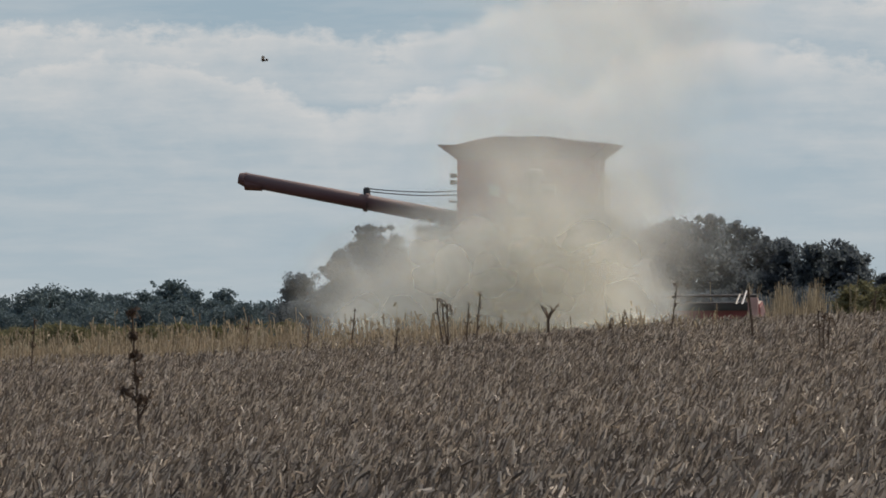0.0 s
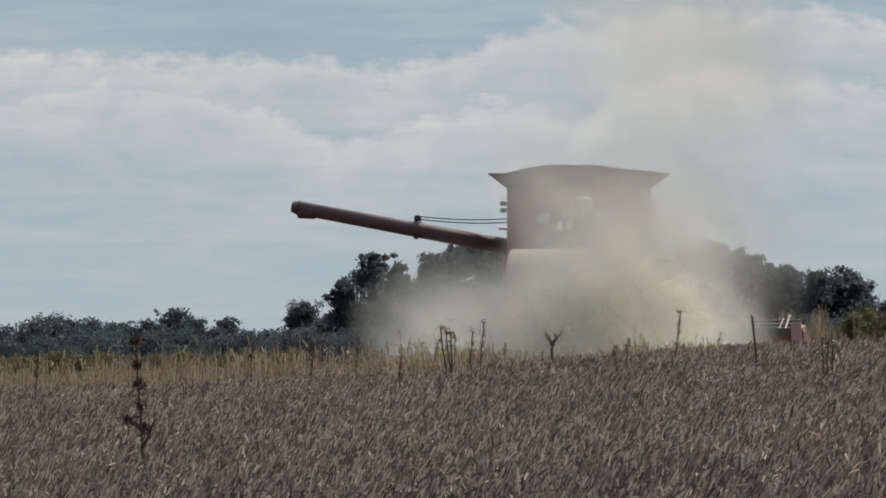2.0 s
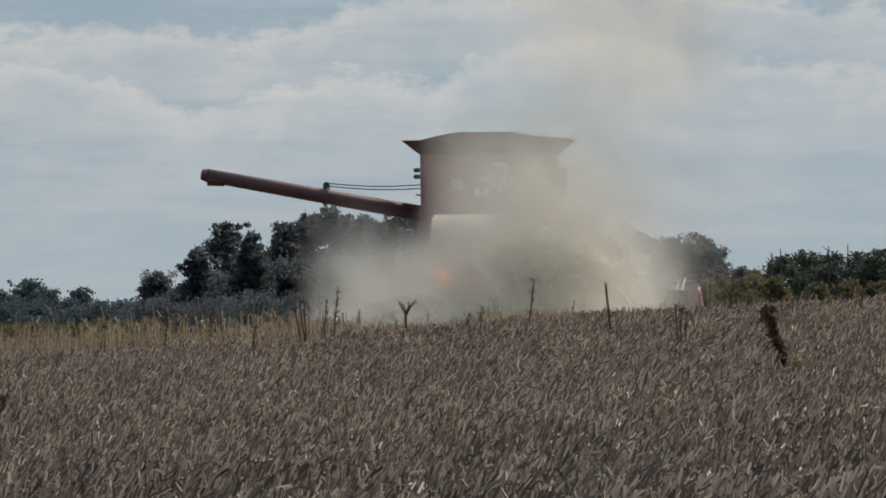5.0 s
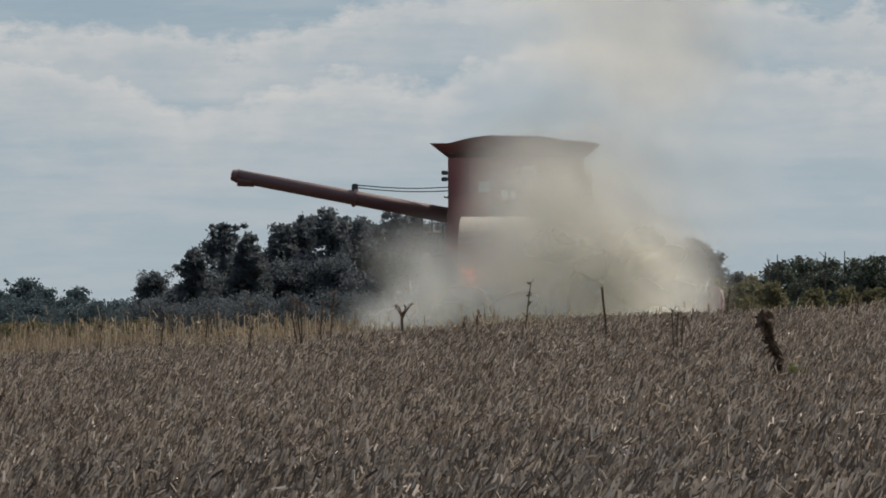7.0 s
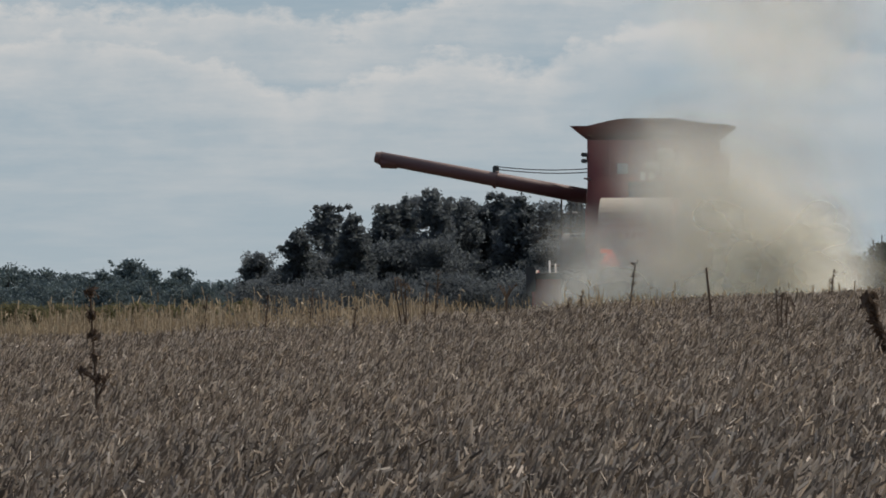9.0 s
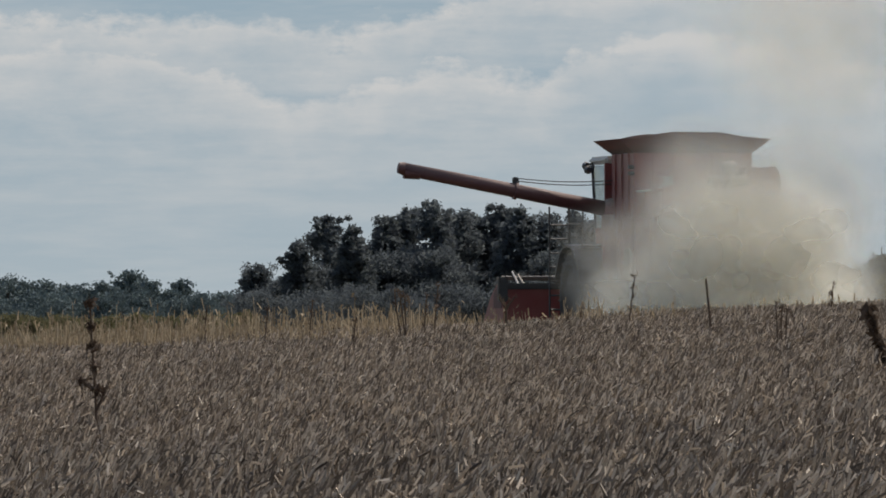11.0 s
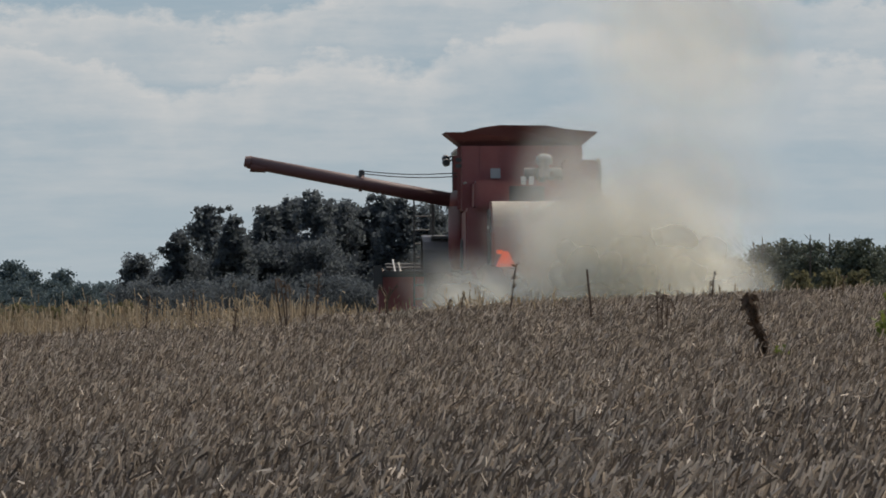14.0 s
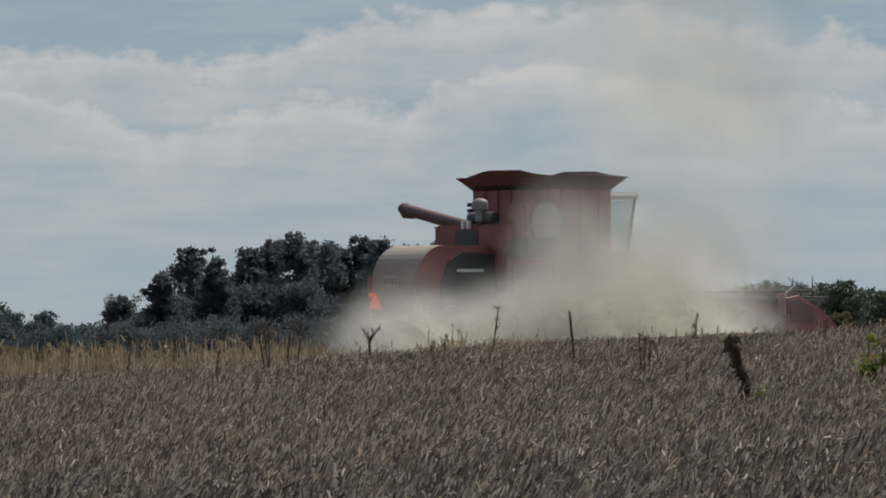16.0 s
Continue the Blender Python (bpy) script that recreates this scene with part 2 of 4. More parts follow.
build_ground()


def build_backdrop():
    d, half, segs = 3900.0, 0.16, 24
    unit = d * 2 * math.tan(radians(3.56)) / 10
    v, f = [], []
    for i in range(segs + 1):
        a = -half + 2 * half * i / segs
        for z in (-60, 900):
            v.append((math.sin(a) * d / unit, math.cos(a) * d / unit, z / unit))
    for i in range(segs):
        f.append((2 * i, 2 * i + 2, 2 * i + 3, 2 * i + 1))
    ob = raw("backdrop", v, f, sky_material())
    ob.scale = (unit,) * 3
    tagged(ob, "pale blue sky with long banks of grey-white cloud", "sky", kind="structure")


build_backdrop()


# ---- crop ----
def blades(rng, x, y, z, length, width, lean, sway=0.0):
    """Slim quads standing or hanging at the given places, all bent a little by the wind."""
    n = len(x)
    az = rng.uniform(0, 2 * np.pi, n)
    tilt = rng.normal(0, lean, n)
    d = np.stack([np.sin(tilt) * np.cos(az) + sway, np.sin(tilt) * np.sin(az), np.cos(tilt)], -1)
    d /= np.linalg.norm(d, axis=-1, keepdims=True)
    fa = rng.uniform(-0.9, 0.9, n)
    s = np.stack([np.cos(fa), np.sin(fa), np.zeros(n)], -1)
    s -= d * (s * d).sum(-1, keepdims=True)
    s /= np.linalg.norm(s, axis=-1, keepdims=True) + 1e-6
    c = np.stack([x, y, z], -1)
    a = c - d * length[:, None] / 2
    b = c + d * length[:, None] / 2
    w = s * width[:, None] / 2
    return np.stack([a - w * 0.7, a + w * 0.7, b + w * 0.6, b - w * 0.6], 1)


def build_crop():
    rng = np.random.default_rng(4)
    out = []
    bands = [(17, 24, 1150, 1.0), (24, 32, 950, 1.0), (32, 42, 780, 1.0), (42, 56, 600, 1.05), (56, 80, 360, 1.25), (80, 104, 260, 1.45)]
    for y0, y1, dens, k in bands:
        x0, x1 = -0.09 * y1 - 0.3, 0.068 * y1 + 0.3
        n = int((y1 - y0) * (x1 - x0) * dens)
        x = rng.uniform(x0, x1, n)
        y = rng.uniform(y0, y1, n)
        keep = (x > -0.09 * y - 0.3) & (x < 0.068 * y + 0.3)
        x, y = x[keep], y[keep]
        n = len(x)
        # plants differ in height and leave gaps between them
        cell = np.sin(x * 9.3 + np.sin(y * 3.1) * 2) * np.sin(y * 7.7 + np.sin(x * 2.3) * 2)
        top = ground_z(x, y) + 0.80 + 0.02 * cell + 0.03 * np.sin(x * 1.1 + y * 0.37)
        z = top - rng.gamma(1.2, 0.075, n) - 0.13 * np.clip(1 - 1.3 * cell, 0, 1.5) * rng.uniform(0, 1, n)
        ln = rng.uniform(0.034, 0.066, n) * k
        wd = rng.uniform(0.009, 0.0155, n) * k * (1.25 if y1 < 33 else 1.0)
        q = blades(rng, x, y, z, ln, wd, 0.66, 0.42)
        if y1 < 40:   # near pods are folded along their seam
            mid0, mid1 = (q[:, 0] + q[:, 1]) / 2, (q[:, 2] + q[:, 3]) / 2
            bulge = np.cross(q[:, 1] - q[:, 0], q[:, 2] - q[:, 1])
            bulge /= np.linalg.norm(bulge, axis=1, keepdims=True) + 1e-9
            bulge *= np.where(bulge[:, 1:2] > 0, -1, 1) * wd[:, None] * 0.4
            out.append(np.stack([q[:, 0], mid0 + bulge, mid1 + bulge, q[:, 3]], 1))
            out.append(np.stack([mid0 + bulge, q[:, 1], q[:, 2], mid1 + bulge], 1))
        else:
            out.append(q)
        # main stems, a few of which stand clear of the pods
        m = n // 14
        i = rng.choice(n, m, replace=False)
        out.append(blades(rng, x[i], y[i], top[i] - 0.16, np.full(m, 0.26), np.full(m, 0.006 * k), 0.3, 0.2))
    v = np.concatenate(out)
    ob = quads("soybean_crop", v, CROP)
    tagged(ob, "dense ripe brown soybean plants with dry pods", "crop", kind="stuff")
    print("crop quads", len(v))
    # a soil-coloured sheet added 0.42 m above the ground, under the pods
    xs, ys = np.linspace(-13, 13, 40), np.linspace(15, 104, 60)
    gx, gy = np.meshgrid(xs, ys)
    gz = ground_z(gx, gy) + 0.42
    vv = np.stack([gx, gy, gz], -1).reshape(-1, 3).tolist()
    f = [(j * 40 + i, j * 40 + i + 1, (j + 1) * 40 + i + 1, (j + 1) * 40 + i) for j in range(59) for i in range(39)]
    tagged(raw("crop_undersheet", vv, f, SOIL), "soil-coloured sheet added under the soybean canopy", "crop", kind="stuff")


build_crop()


def build_grass():
    rng = np.random.default_rng(9)
    n = 42000
    y = rng.uniform(88, 118, n)
    x = rng.uniform(-14, 12, n)
    want = np.clip((3.5 - x) / 7.0, 0.10, 1.0) * np.clip((y - 84) / 20.0, 0.05, 1.0)
    want = want * np.clip(0.5 + 0.5 * np.sin(x * 1.7 + np.sin(y * 0.8)) + 0.3, 0.2, 1.0)
    keep = rng.uniform(0, 1, n) < want
    x, y = x[keep], y[keep]
    n = len(x)
    tall = np.clip((1.5 - x) / 6.0, 0.35, 1.0)
    h = 0.66 + (0.05 + 0.15 * tall) * rng.gamma(2.0, 0.45, n) + 0.05 * np.sin(x * 2.1) + 0.04 * np.sin(x * 5.3)
    h = np.clip(h, 0.5, 1.15) - np.where(y < 103, 0.04, 0.0)
    ragged = np.clip(np.sin(x * 3.7 + 1.3 * np.sin(x * 1.9)) * np.sin(x * 1.3 + y * 0.5), 0, 1)
    h = h + 0.22 * ragged * tall * rng.uniform(0.2, 1.0, n) + np.where(rng.uniform(0, 1, n) < 0.03, rng.uniform(0.1, 0.35, n), 0.0) * tall
    z = ground_z(x, y) + h / 2
    v = blades(rng, x, y, z, h, rng.uniform(0.008, 0.02, n), 0.22)
    m = n // 2
    hx = rng.choice(n, m)
    v2 = blades(rng, x[hx], y[hx], ground_z(x[hx], y[hx]) + h[hx], rng.uniform(0.05, 0.14, m), rng.uniform(0.015, 0.035, m), 0.7)
    # a stand of taller grass behind the crest
    k = 1000
    tx, ty = rng.normal(4.9, 0.6, k), rng.uniform(184, 196, k)
    th = rng.uniform(0.9, 1.7, k) * (0.75 + 0.25 * np.sin(tx * 7.0))
    v3 = blades(rng, tx, ty, ground_z(tx, ty) + th / 2, th, rng.uniform(0.01, 0.03, k), 0.16)
    ob = quads("dry_grass", np.concatenate([v, v2, v3]), GRASS)
    tagged(ob, "strip of tall dry tan grass at the field edge", "grass", kind="stuff")


build_grass()


# ---- trees ----
def tree_mesh(rng, height, width, leaves, size, bare=0.04):
    """Trunk, limbs and a ragged crown of leaf clumps, as bmesh and an array of quads."""
    bm = bmesh.new()
    lean = rng.normal(0, 0.02 * height)
    rod(bm, (0, 0, -0.3), (lean, 0, height * 0.75), 0.022 * height, 0.008 * height, 7)
    tips = []
    count = int(rng.integers(17, 22))
    for i in range(count):
        z1 = height * (0.12 + 0.80 * (i + rng.uniform(0, 1)) / count)
        z0 = max(0.05 * height, z1 - height * rng.uniform(0.05, 0.2))
        az = rng.uniform(0, 2 * math.pi)
        f = z1 / height
        r = width * 0.5 * rng.uniform(0.35, 0.85) * (1.0 if f < 0.55 else max(0.15, 1.0 - (f - 0.55) * 1.7))
        b = Vector((lean * f + math.cos(az) * r, math.sin(az) * r, z1))
        rod(bm, (lean * min(z0 / height, 0.75), 0, min(z0, height * 0.74)), b, 0.010 * height, 0.004 * height, 5)
        tips.append(b)
    tips.append(Vector((lean, 0, height * 0.94)))
    for i in range(9):   # inner growth that closes the crown
        f = 0.12 + 0.70 * i / 8
        tips.append(Vector((lean * f + rng.normal(0, 0.09 * width), rng.normal(0, 0.09 * width), f * height)))
    per = leaves // len(tips)
    allv = []
    for b in tips:
        sub = 8
        for k in range(sub):
            c = np.array(b) + rng.normal(0, 1, 3) * np.array((width * 0.12, width * 0.12, height * 0.05))
            c[2] = min(c[2], height * 0.985)
            rad = width * rng.uniform(0.08, 0.18) * (0.75 if b.z > 0.8 * height else 1.0)
            n = per // sub
            p = rng.normal(0, 1, (n, 3))
            p /= np.linalg.norm(p, axis=1, keepdims=True)
            p *= rad * rng.uniform(0.1, 1.0, (n, 1)) ** 0.6 * (1 + 0.5 * rng.exponential(0.35, (n, 1)))
            p[:, 2] *= 0.75
            p += c
            a = rng.normal(0, 1, (n, 3))
            a /= np.linalg.norm(a, axis=1, keepdims=True)
            s = np.cross(a, rng.normal(0, 1, (n, 3)))
            s /= np.linalg.norm(s, axis=1, keepdims=True) + 1e-6
            ln = size * rng.uniform(0.5, 1.4, (n, 1))
            allv.append(np.stack([p - a * ln, p + s * ln * 0.6, p + a * ln, p - s * ln * 0.6], 1))
    return bm, np.concatenate(allv)


def tree(name, u, v, d, width_px, material, label, group, rng, leaves=11000):
    top = at(u, v, d)
    base = float(ground_z(top.x, d))
    h = top.z - base
    w = 1.25 * width_px / FOC * d
    bm, q = tree_mesh(rng, h, w, leaves, (0.0125 * h + 0.05) * (1.7 if d > 1000 else 1.0))
    ob = new(name)
    ob.location = (top.x, d, base)
    part("trunk", bm, BARK, ob)
    quads("crown", q, material, ob)
    tagged(ob, label, "tree", group)
    return ob


MAIN = [(241, 470, 70), (286, 492, 60), (316, 430, 62), (376, 378, 78), (412, 400, 60), (436, 450, 60), (466, 384, 80), (506, 370, 80),
        (551, 358, 84), (590, 372, 80), (630, 380, 80), (666, 365, 84), (706, 370, 84), (756, 382, 90), (812, 374, 90), (872, 380, 90),
        (920, 378, 90), (966, 366, 84), (1006, 380, 80), (1046, 404, 80), (1080, 415, 76), (1112, 412, 76), (1150, 418, 76), (1186, 412, 76),
        (1228, 438, 70), (1268, 474, 60), (345, 470, 90), (480, 450, 110), (570, 440, 120), (660, 450, 120), (760, 450, 120), (1050, 470, 120), (1160, 480, 110)]
FAR = [(-290, 520, 70), (-240, 508, 80), (-200, 498, 76), (-165, 506, 70), (-130, 508, 76), (-84, 512, 70), (-40, 508, 70), (14, 489, 74), (48, 508, 60), (86, 522, 60),
       (111, 505, 60), (140, 530, 50), (180, 528, 60), (220, 530, 60), (-265, 535, 110), (-20, 530, 110)]
RIGHT = [(1350, 456, 76), (1390, 444, 90), (1436, 450, 90), (1486, 450, 84), (1522, 446, 80), (1562, 460, 84), (1600, 462, 84), (1316, 500, 70), (1410, 490, 120), (1540, 495, 130)]


def build_trees():
    rng = np.random.default_rng(21)
    for i in range(30):   # bushes along the foot of the grove
        u = 225 + 1070 * i / 29 + rng.uniform(-10, 10)
        tree("bush", u, rng.uniform(496, 530), 596 + rng.uniform(-6, 6), rng.uniform(80, 120), LEAF_GROVE_HAZED, "dense bush with haze-greyed leaves at the foot of the grove", "bushes under the grove", rng, 4500)["category"] = "bush"
    for i in range(18):
        u = -310 + 540 * i / 17 + rng.uniform(-10, 10)
        tree("bush", u, rng.uniform(514, 548), 1120 + rng.uniform(-8, 8), rng.uniform(60, 90), LEAF_FAR_HAZED, "bush with haze-tinted blue-green leaves before a distant treeline", "bushes under the treeline", rng, 2600)["category"] = "bush"
    for u, v, w in MAIN:
        tree("broadleaf_tree", u, v, 620 + rng.uniform(-15, 15), w, LEAF_GROVE_HAZED, "broadleaf tree with haze-greyed dark leaves in a dense grove", "grove behind the field", rng)
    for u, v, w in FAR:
        tree("broadleaf_tree", u, v - 10, 1200 + rng.uniform(-40, 40), w, LEAF_FAR_HAZED, "tree with haze-tinted blue-green leaves in a distant treeline", "distant treeline", rng, 4400)
    for u, v, w in RIGHT:
        tree("broadleaf_tree", u, v, 480 + rng.uniform(-12, 12), w, LEAF_LIGHT, "low olive-green tree at the far field edge", "low trees by the field edge", rng, 6500)


build_trees()


def build_shrubs():
    """Low yellowing shrubs along the far edge of the field, and bare saplings by the low trees."""
    rng = np.random.default_rng(33)
    places = [(u, rng.uniform(552, 566), 320) for u in (-300, -262, -214, -180, -150, -112, -70, -20, 34, 90, 150, 214)]
    places += [(1212, 492, 300), (1244, 484, 302), (1278, 490, 298), (1306, 478, 304), (1338, 486, 300), (1400, 500, 296), (1462, 498, 300), (1520, 500, 298)]
    for u, v, d in places:
        tree("shrub", u + rng.uniform(-8, 8), v, d + rng.uniform(-8, 8), rng.uniform(40, 70), LEAF_YELLOW, "low yellow-green shrub at the field edge", "shrubs at the field edge", rng, 2200)["category"] = "shrub"
    for u, v in ((1430, 436), (1464, 434), (1330, 448), (1345, 440)):
        top = at(u, v, 470)
        g = float(ground_z(top.x, 470))
        ob = new("bare_sapling")
        ob.location = (top.x, 470, g)
        bm = rod(bmesh.new(), (0, 0, 0), (0.05, 0, top.z - g), 0.09, 0.03, 6)
        for k in range(7):
            z = (top.z - g) * rng.uniform(0.6, 0.95)
            rod(bm, (0.03, 0, z), (rng.uniform(-0.5, 0.5), 0, z + rng.uniform(0.2, 0.6)), 0.03, 0.012, 4)
        part("trunk", bm, BARK, ob)
        tagged(ob, "thin bare grey sapling above the low trees", "tree", "bare saplings")


build_shrubs()

# ---- combine harvester ----
def lathe(bm, profile, seg=28):
    """A profile of (axis, radius) turned about the x axis."""
    rings = []
    for x, r in profile:
        rings.append([bm.verts.new((x, r * math.cos(2 * math.pi * i / seg), r * math.sin(2 * math.pi * i / seg))) for i in range(seg)])
    for a, b in zip(rings, rings[1:]):
        for i in range(seg):
            bm.faces.new((a[i], a[(i + 1) % seg], b[(i + 1) % seg], b[i]))
    bm.faces.new(rings[0][::-1])
    bm.faces.new(rings[-1])
    bmesh.ops.recalc_face_normals(bm, faces=bm.faces)
    return bm


def tube(points, r, seg=6):
    """One bent tube through the points, which run mostly along x."""
    bm = bmesh.new()
    rings = [[bm.verts.new(p + Vector((0, r * math.cos(2 * math.pi * k / seg), r * math.sin(2 * math.pi * k / seg)))) for k in range(seg)] for p in points]
    for a, b in zip(rings, rings[1:]):
        for k in range(seg):
            bm.faces.new((a[k], a[(k + 1) % seg], b[(k + 1) % seg], b[k]))
    bm.faces.new(rings[0][::-1])
    bm.faces.new(rings[-1])
    bmesh.ops.recalc_face_normals(bm, faces=bm.faces)
    return bm


def wheel(parent, x, y, radius, width, lugs):
    side = 1 if x > 0 else -1
    ob = new("wheel")
    ob.parent = parent
    ob.location = (x, y, radius)
    w = width / 2
    bm = lathe(bmesh.new(), [(-w * 0.8, radius * 0.56), (-w, radius * 0.72), (-w, radius * 0.88), (-w * 0.85, radius * 0.96), (w * 0.85, radius * 0.96), (w, radius * 0.88), (w, radius * 0.72), (w * 0.8, radius * 0.56)])
    for i in range(lugs):
        for s in (-1, 1):
            m = Matrix.Rotation(2 * math.pi * (i + 0.25 * s) / lugs, 4, "X") @ Matrix.Translation((s * w * 0.48, 0, radius * 0.97)) @ Matrix.Rotation(s * 0.7, 4, "Z") @ Matrix.Diagonal((w * 1.15, 0.06, 0.07, 1))
            bmesh.ops.create_cube(bm, size=1, matrix=m)
    part("tyre", bm, BLACK, ob, "black lugged rubber tyre")
    bm = lathe(bmesh.new(), [(-w * 0.7, radius * 0.57), (-w * 0.3, radius * 0.50), (-w * 0.1, radius * 0.2), (w * 0.15, radius * 0.16), (w * 0.2, radius * 0.5), (w * 0.72, radius * 0.57)])
    part("rim", bm, GREY, ob, "dusty pale metal rim", True)
    return ob


def hood_profile():
    """Straw hood, side view: rounded top at the rear."""
    pts = [(-1.5, 1.05), (-1.5, 2.56), (-3.2, 2.56)]
    for i in range(1, 9):
        a = math.pi / 2 * i / 8 * 0.92
        pts.append((-3.2 - 0.72 * math.sin(a), 1.84 + 0.72 * math.cos(a)))
    pts += [(-4.02, 1.35), (-3.9, 1.05)]
    return pts


def tank_flare(parent):
    """Grain tank extension: four panels that spread outwards, with a raised middle front and rear."""
    zb, x0, y0, x1, y1 = 3.70, 1.20, 0.82, 1.53, 1.02

    def panel(corners, name="tank_extension_panel"):
        bm = bmesh.new()
        vs = [bm.verts.new(c) for c in corners]
        bm.faces.new(vs)
        r = bmesh.ops.solidify(bm, geom=bm.faces[:], thickness=0.03)
        bmesh.ops.recalc_face_normals(bm, faces=bm.faces)
        part(name, bm, MAROON, parent, "weathered dark red tank extension")
    for s in (-1, 1):
        panel([(-x0, s * y0, zb), (x0, s * y0, zb), (x1, s * y1, 3.97), (0.95, s * y1, 4.02), (0.5, s * y1, 4.10), (-0.45, s * y1, 4.11), (-0.75, s * y1, 4.07), (-1.18, s * y1, 3.97), (-x1, s * y1, 3.97)])
        panel([(s * x0, -y0, zb), (s * x0, y0, zb), (s * x1, y1, 3.97), (s * x1, -y1, 3.97)])
    # heaped beans inside
    bm = bmesh.new()
    bmesh.ops.create_grid(bm, x_segments=16, y_segments=12, size=1)
    rng = np.random.default_rng(3)
    for v in bm.verts:
        v.co = Vector((v.co.x * 1.28, v.co.y * 0.9, 3.80 + 0.20 * math.exp(-2.2 * (v.co.x ** 2 + v.co.y ** 2)) + rng.normal(0, 0.012)))
    part("grain_heap", bm, GRAIN, parent, "heap of pale tan beans in the tank")


def build_combine():
    c = new("combine_harvester")
    tagged(c, "dusty red combine harvester with its unloading auger swung out", "combine harvester")
    # straw hood with its details
    hood = part("straw_hood", prism(bmesh.new(), hood_profile(), -0.70, 0.70), HOOD_RED, c, "rounded red rear hood, dusty on top")
    part("side_panel", prism(bmesh.new(), [(-1.7, 1.2), (-1.7, 2.38), (-2.75, 2.42), (-3.1, 2.25), (-3.3, 1.8), (-3.3, 1.2)], 0.70, 0.735), DARK, hood, "dark recessed side shield")
    part("side_panel", prism(bmesh.new(), [(-1.7, 1.2), (-1.7, 2.38), (-2.75, 2.42), (-3.1, 2.25), (-3.3, 1.8), (-3.3, 1.2)], -0.735, -0.70), DARK, hood, "dark recessed side shield")
    for s in (-1, 1):
        part("stripe", bx(s * 0.742 - 0.006, s * 0.742 + 0.006, -2.9, -2.2, 2.02, 2.08, bevel=0), WHITE, hood, "pale decal stripe")
        part("corner_post", bx(s * 0.705 - 0.03, s * 0.705 + 0.03, -4.03, -3.93, 1.05, 1.95, bevel=0.015), HOOD_RED, hood)
        part("tail_lamp", bx(s * 0.58 - 0.06, s * 0.58 + 0.06, -4.07, -4.0, 1.52, 1.60, bevel=0.01), SMV if s < 0 else RED, hood, "small tail lamp")
    part("name_plate", bx(-0.22, 0.26, -4.045, -4.015, 1.72, 1.95, bevel=0.01), PLATE, hood, "worn pale name plate")
    for i, (a, b) in enumerate(((-0.18, -0.09), (-0.06, 0.03), (0.06, 0.13), (0.16, 0.22))):
        part("lettering_bar", bx(a, b, -4.052, -4.044, 1.77, 1.90, bevel=0), RED, hood)
    bm = bmesh.new()
    vs = [bm.verts.new(p) for p in ((-0.66, -4.05, 1.27), (-0.26, -4.05, 1.27), (-0.42, -4.05, 1.58), (-0.50, -4.05, 1.58))]
    bm.faces.new(vs)
    bmesh.ops.solidify(bm, geom=bm.faces[:], thickness=0.012)
    part("slow_vehicle_sign", bm, SMV, hood, "orange triangular slow-vehicle sign")
    part("spreader", rd((0, -3.7, 0.62), (0, -3.7, 0.8), 0.55, seg=20), DARK, c, "dark straw spreader disc")
    part("spreader_guard", bx(-0.66, 0.66, -4.0, -3.4, 0.82, 1.06, bevel=0.03), DARK, c)
    # main separator body
    body = part("body", prism(bmesh.new(), [(-1.9, 1.0), (-1.9, 2.45), (1.7, 2.45), (1.7, 1.5), (1.0, 0.95)], -1.12, 1.12), RED, c, "dusty red machine body")
    for s in (-1, 1):
        for y0, y1 in ((-1.8, -0.75), (-0.7, 0.35), (0.4, 1.5)):
            part("side_shield", bx(s * 1.12 - 0.035, s * 1.12 + 0.035, y0, y1, 1.25, 2.40, bevel=0.03), RED, body)
        part("belt_guard", rd((s * 1.155, -0.3, 1.55), (s * 1.20, -0.3, 1.55), 0.30, seg=20), DARK, body)
        part("handrail", rd((s * 1.15, -1.9, 2.95), (s * 1.15, -0.9, 2.95), 0.02, seg=6), GREY, c)
    # engine deck behind the tank
    deck = part("engine_deck", bx(-1.0, 1.22, -2.05, -0.84, 2.42, 2.98, bevel=0.05), RED, c, "red engine compartment")
    part("engine_grille", bx(-0.30, 0.40, -2.07, -2.03, 2.55, 2.88, bevel=0.01), DARK, deck, "dark engine grille")
    for i in range(5):
        part("slat", bx(-0.28, 0.38, -2.085, -2.06, 2.58 + i * 0.06, 2.60 + i * 0.06, bevel=0), DARK, deck)
    for x in (-0.02, 0.14):
        part("work_lamp", bx(x - 0.05, x + 0.05, -2.12, -2.04, 2.90, 3.07, bevel=0.015), WHITE, deck, "white rear work lamp")
    part("cooler_box", bx(0.78, 1.48, -1.75, -0.65, 2.45, 3.40, bevel=0.05), RED, c, "red radiator housing")
    scr = part("rotary_screen", rd((1.47, -1.2, 3.02), (1.56, -1.2, 3.02), 0.40, seg=28), DULL, c, "round grey air-intake screen")
    part("screen_rim", lathe_at(1.505, -1.2, 3.02, 0.43), DARK, scr)
    part("side_box", bx(1.1, 1.72, -1.9, -1.0, 2.30, 2.72, bevel=0.05), DARK, c)
    part("exhaust_pipe", rd((0.35, -1.95, 2.95), (0.35, -1.95, 3.50), 0.075, seg=14), DARK, c, "dark exhaust stack")
    bm = rod(bmesh.new(), (0.40, -2.0, 3.05), (0.40, -2.0, 3.34), 0.10, 0.10, seg=18)
    rod(bm, (0.40, -2.0, 3.30), (0.40, -2.0, 3.42), 0.17, 0.17, seg=18)
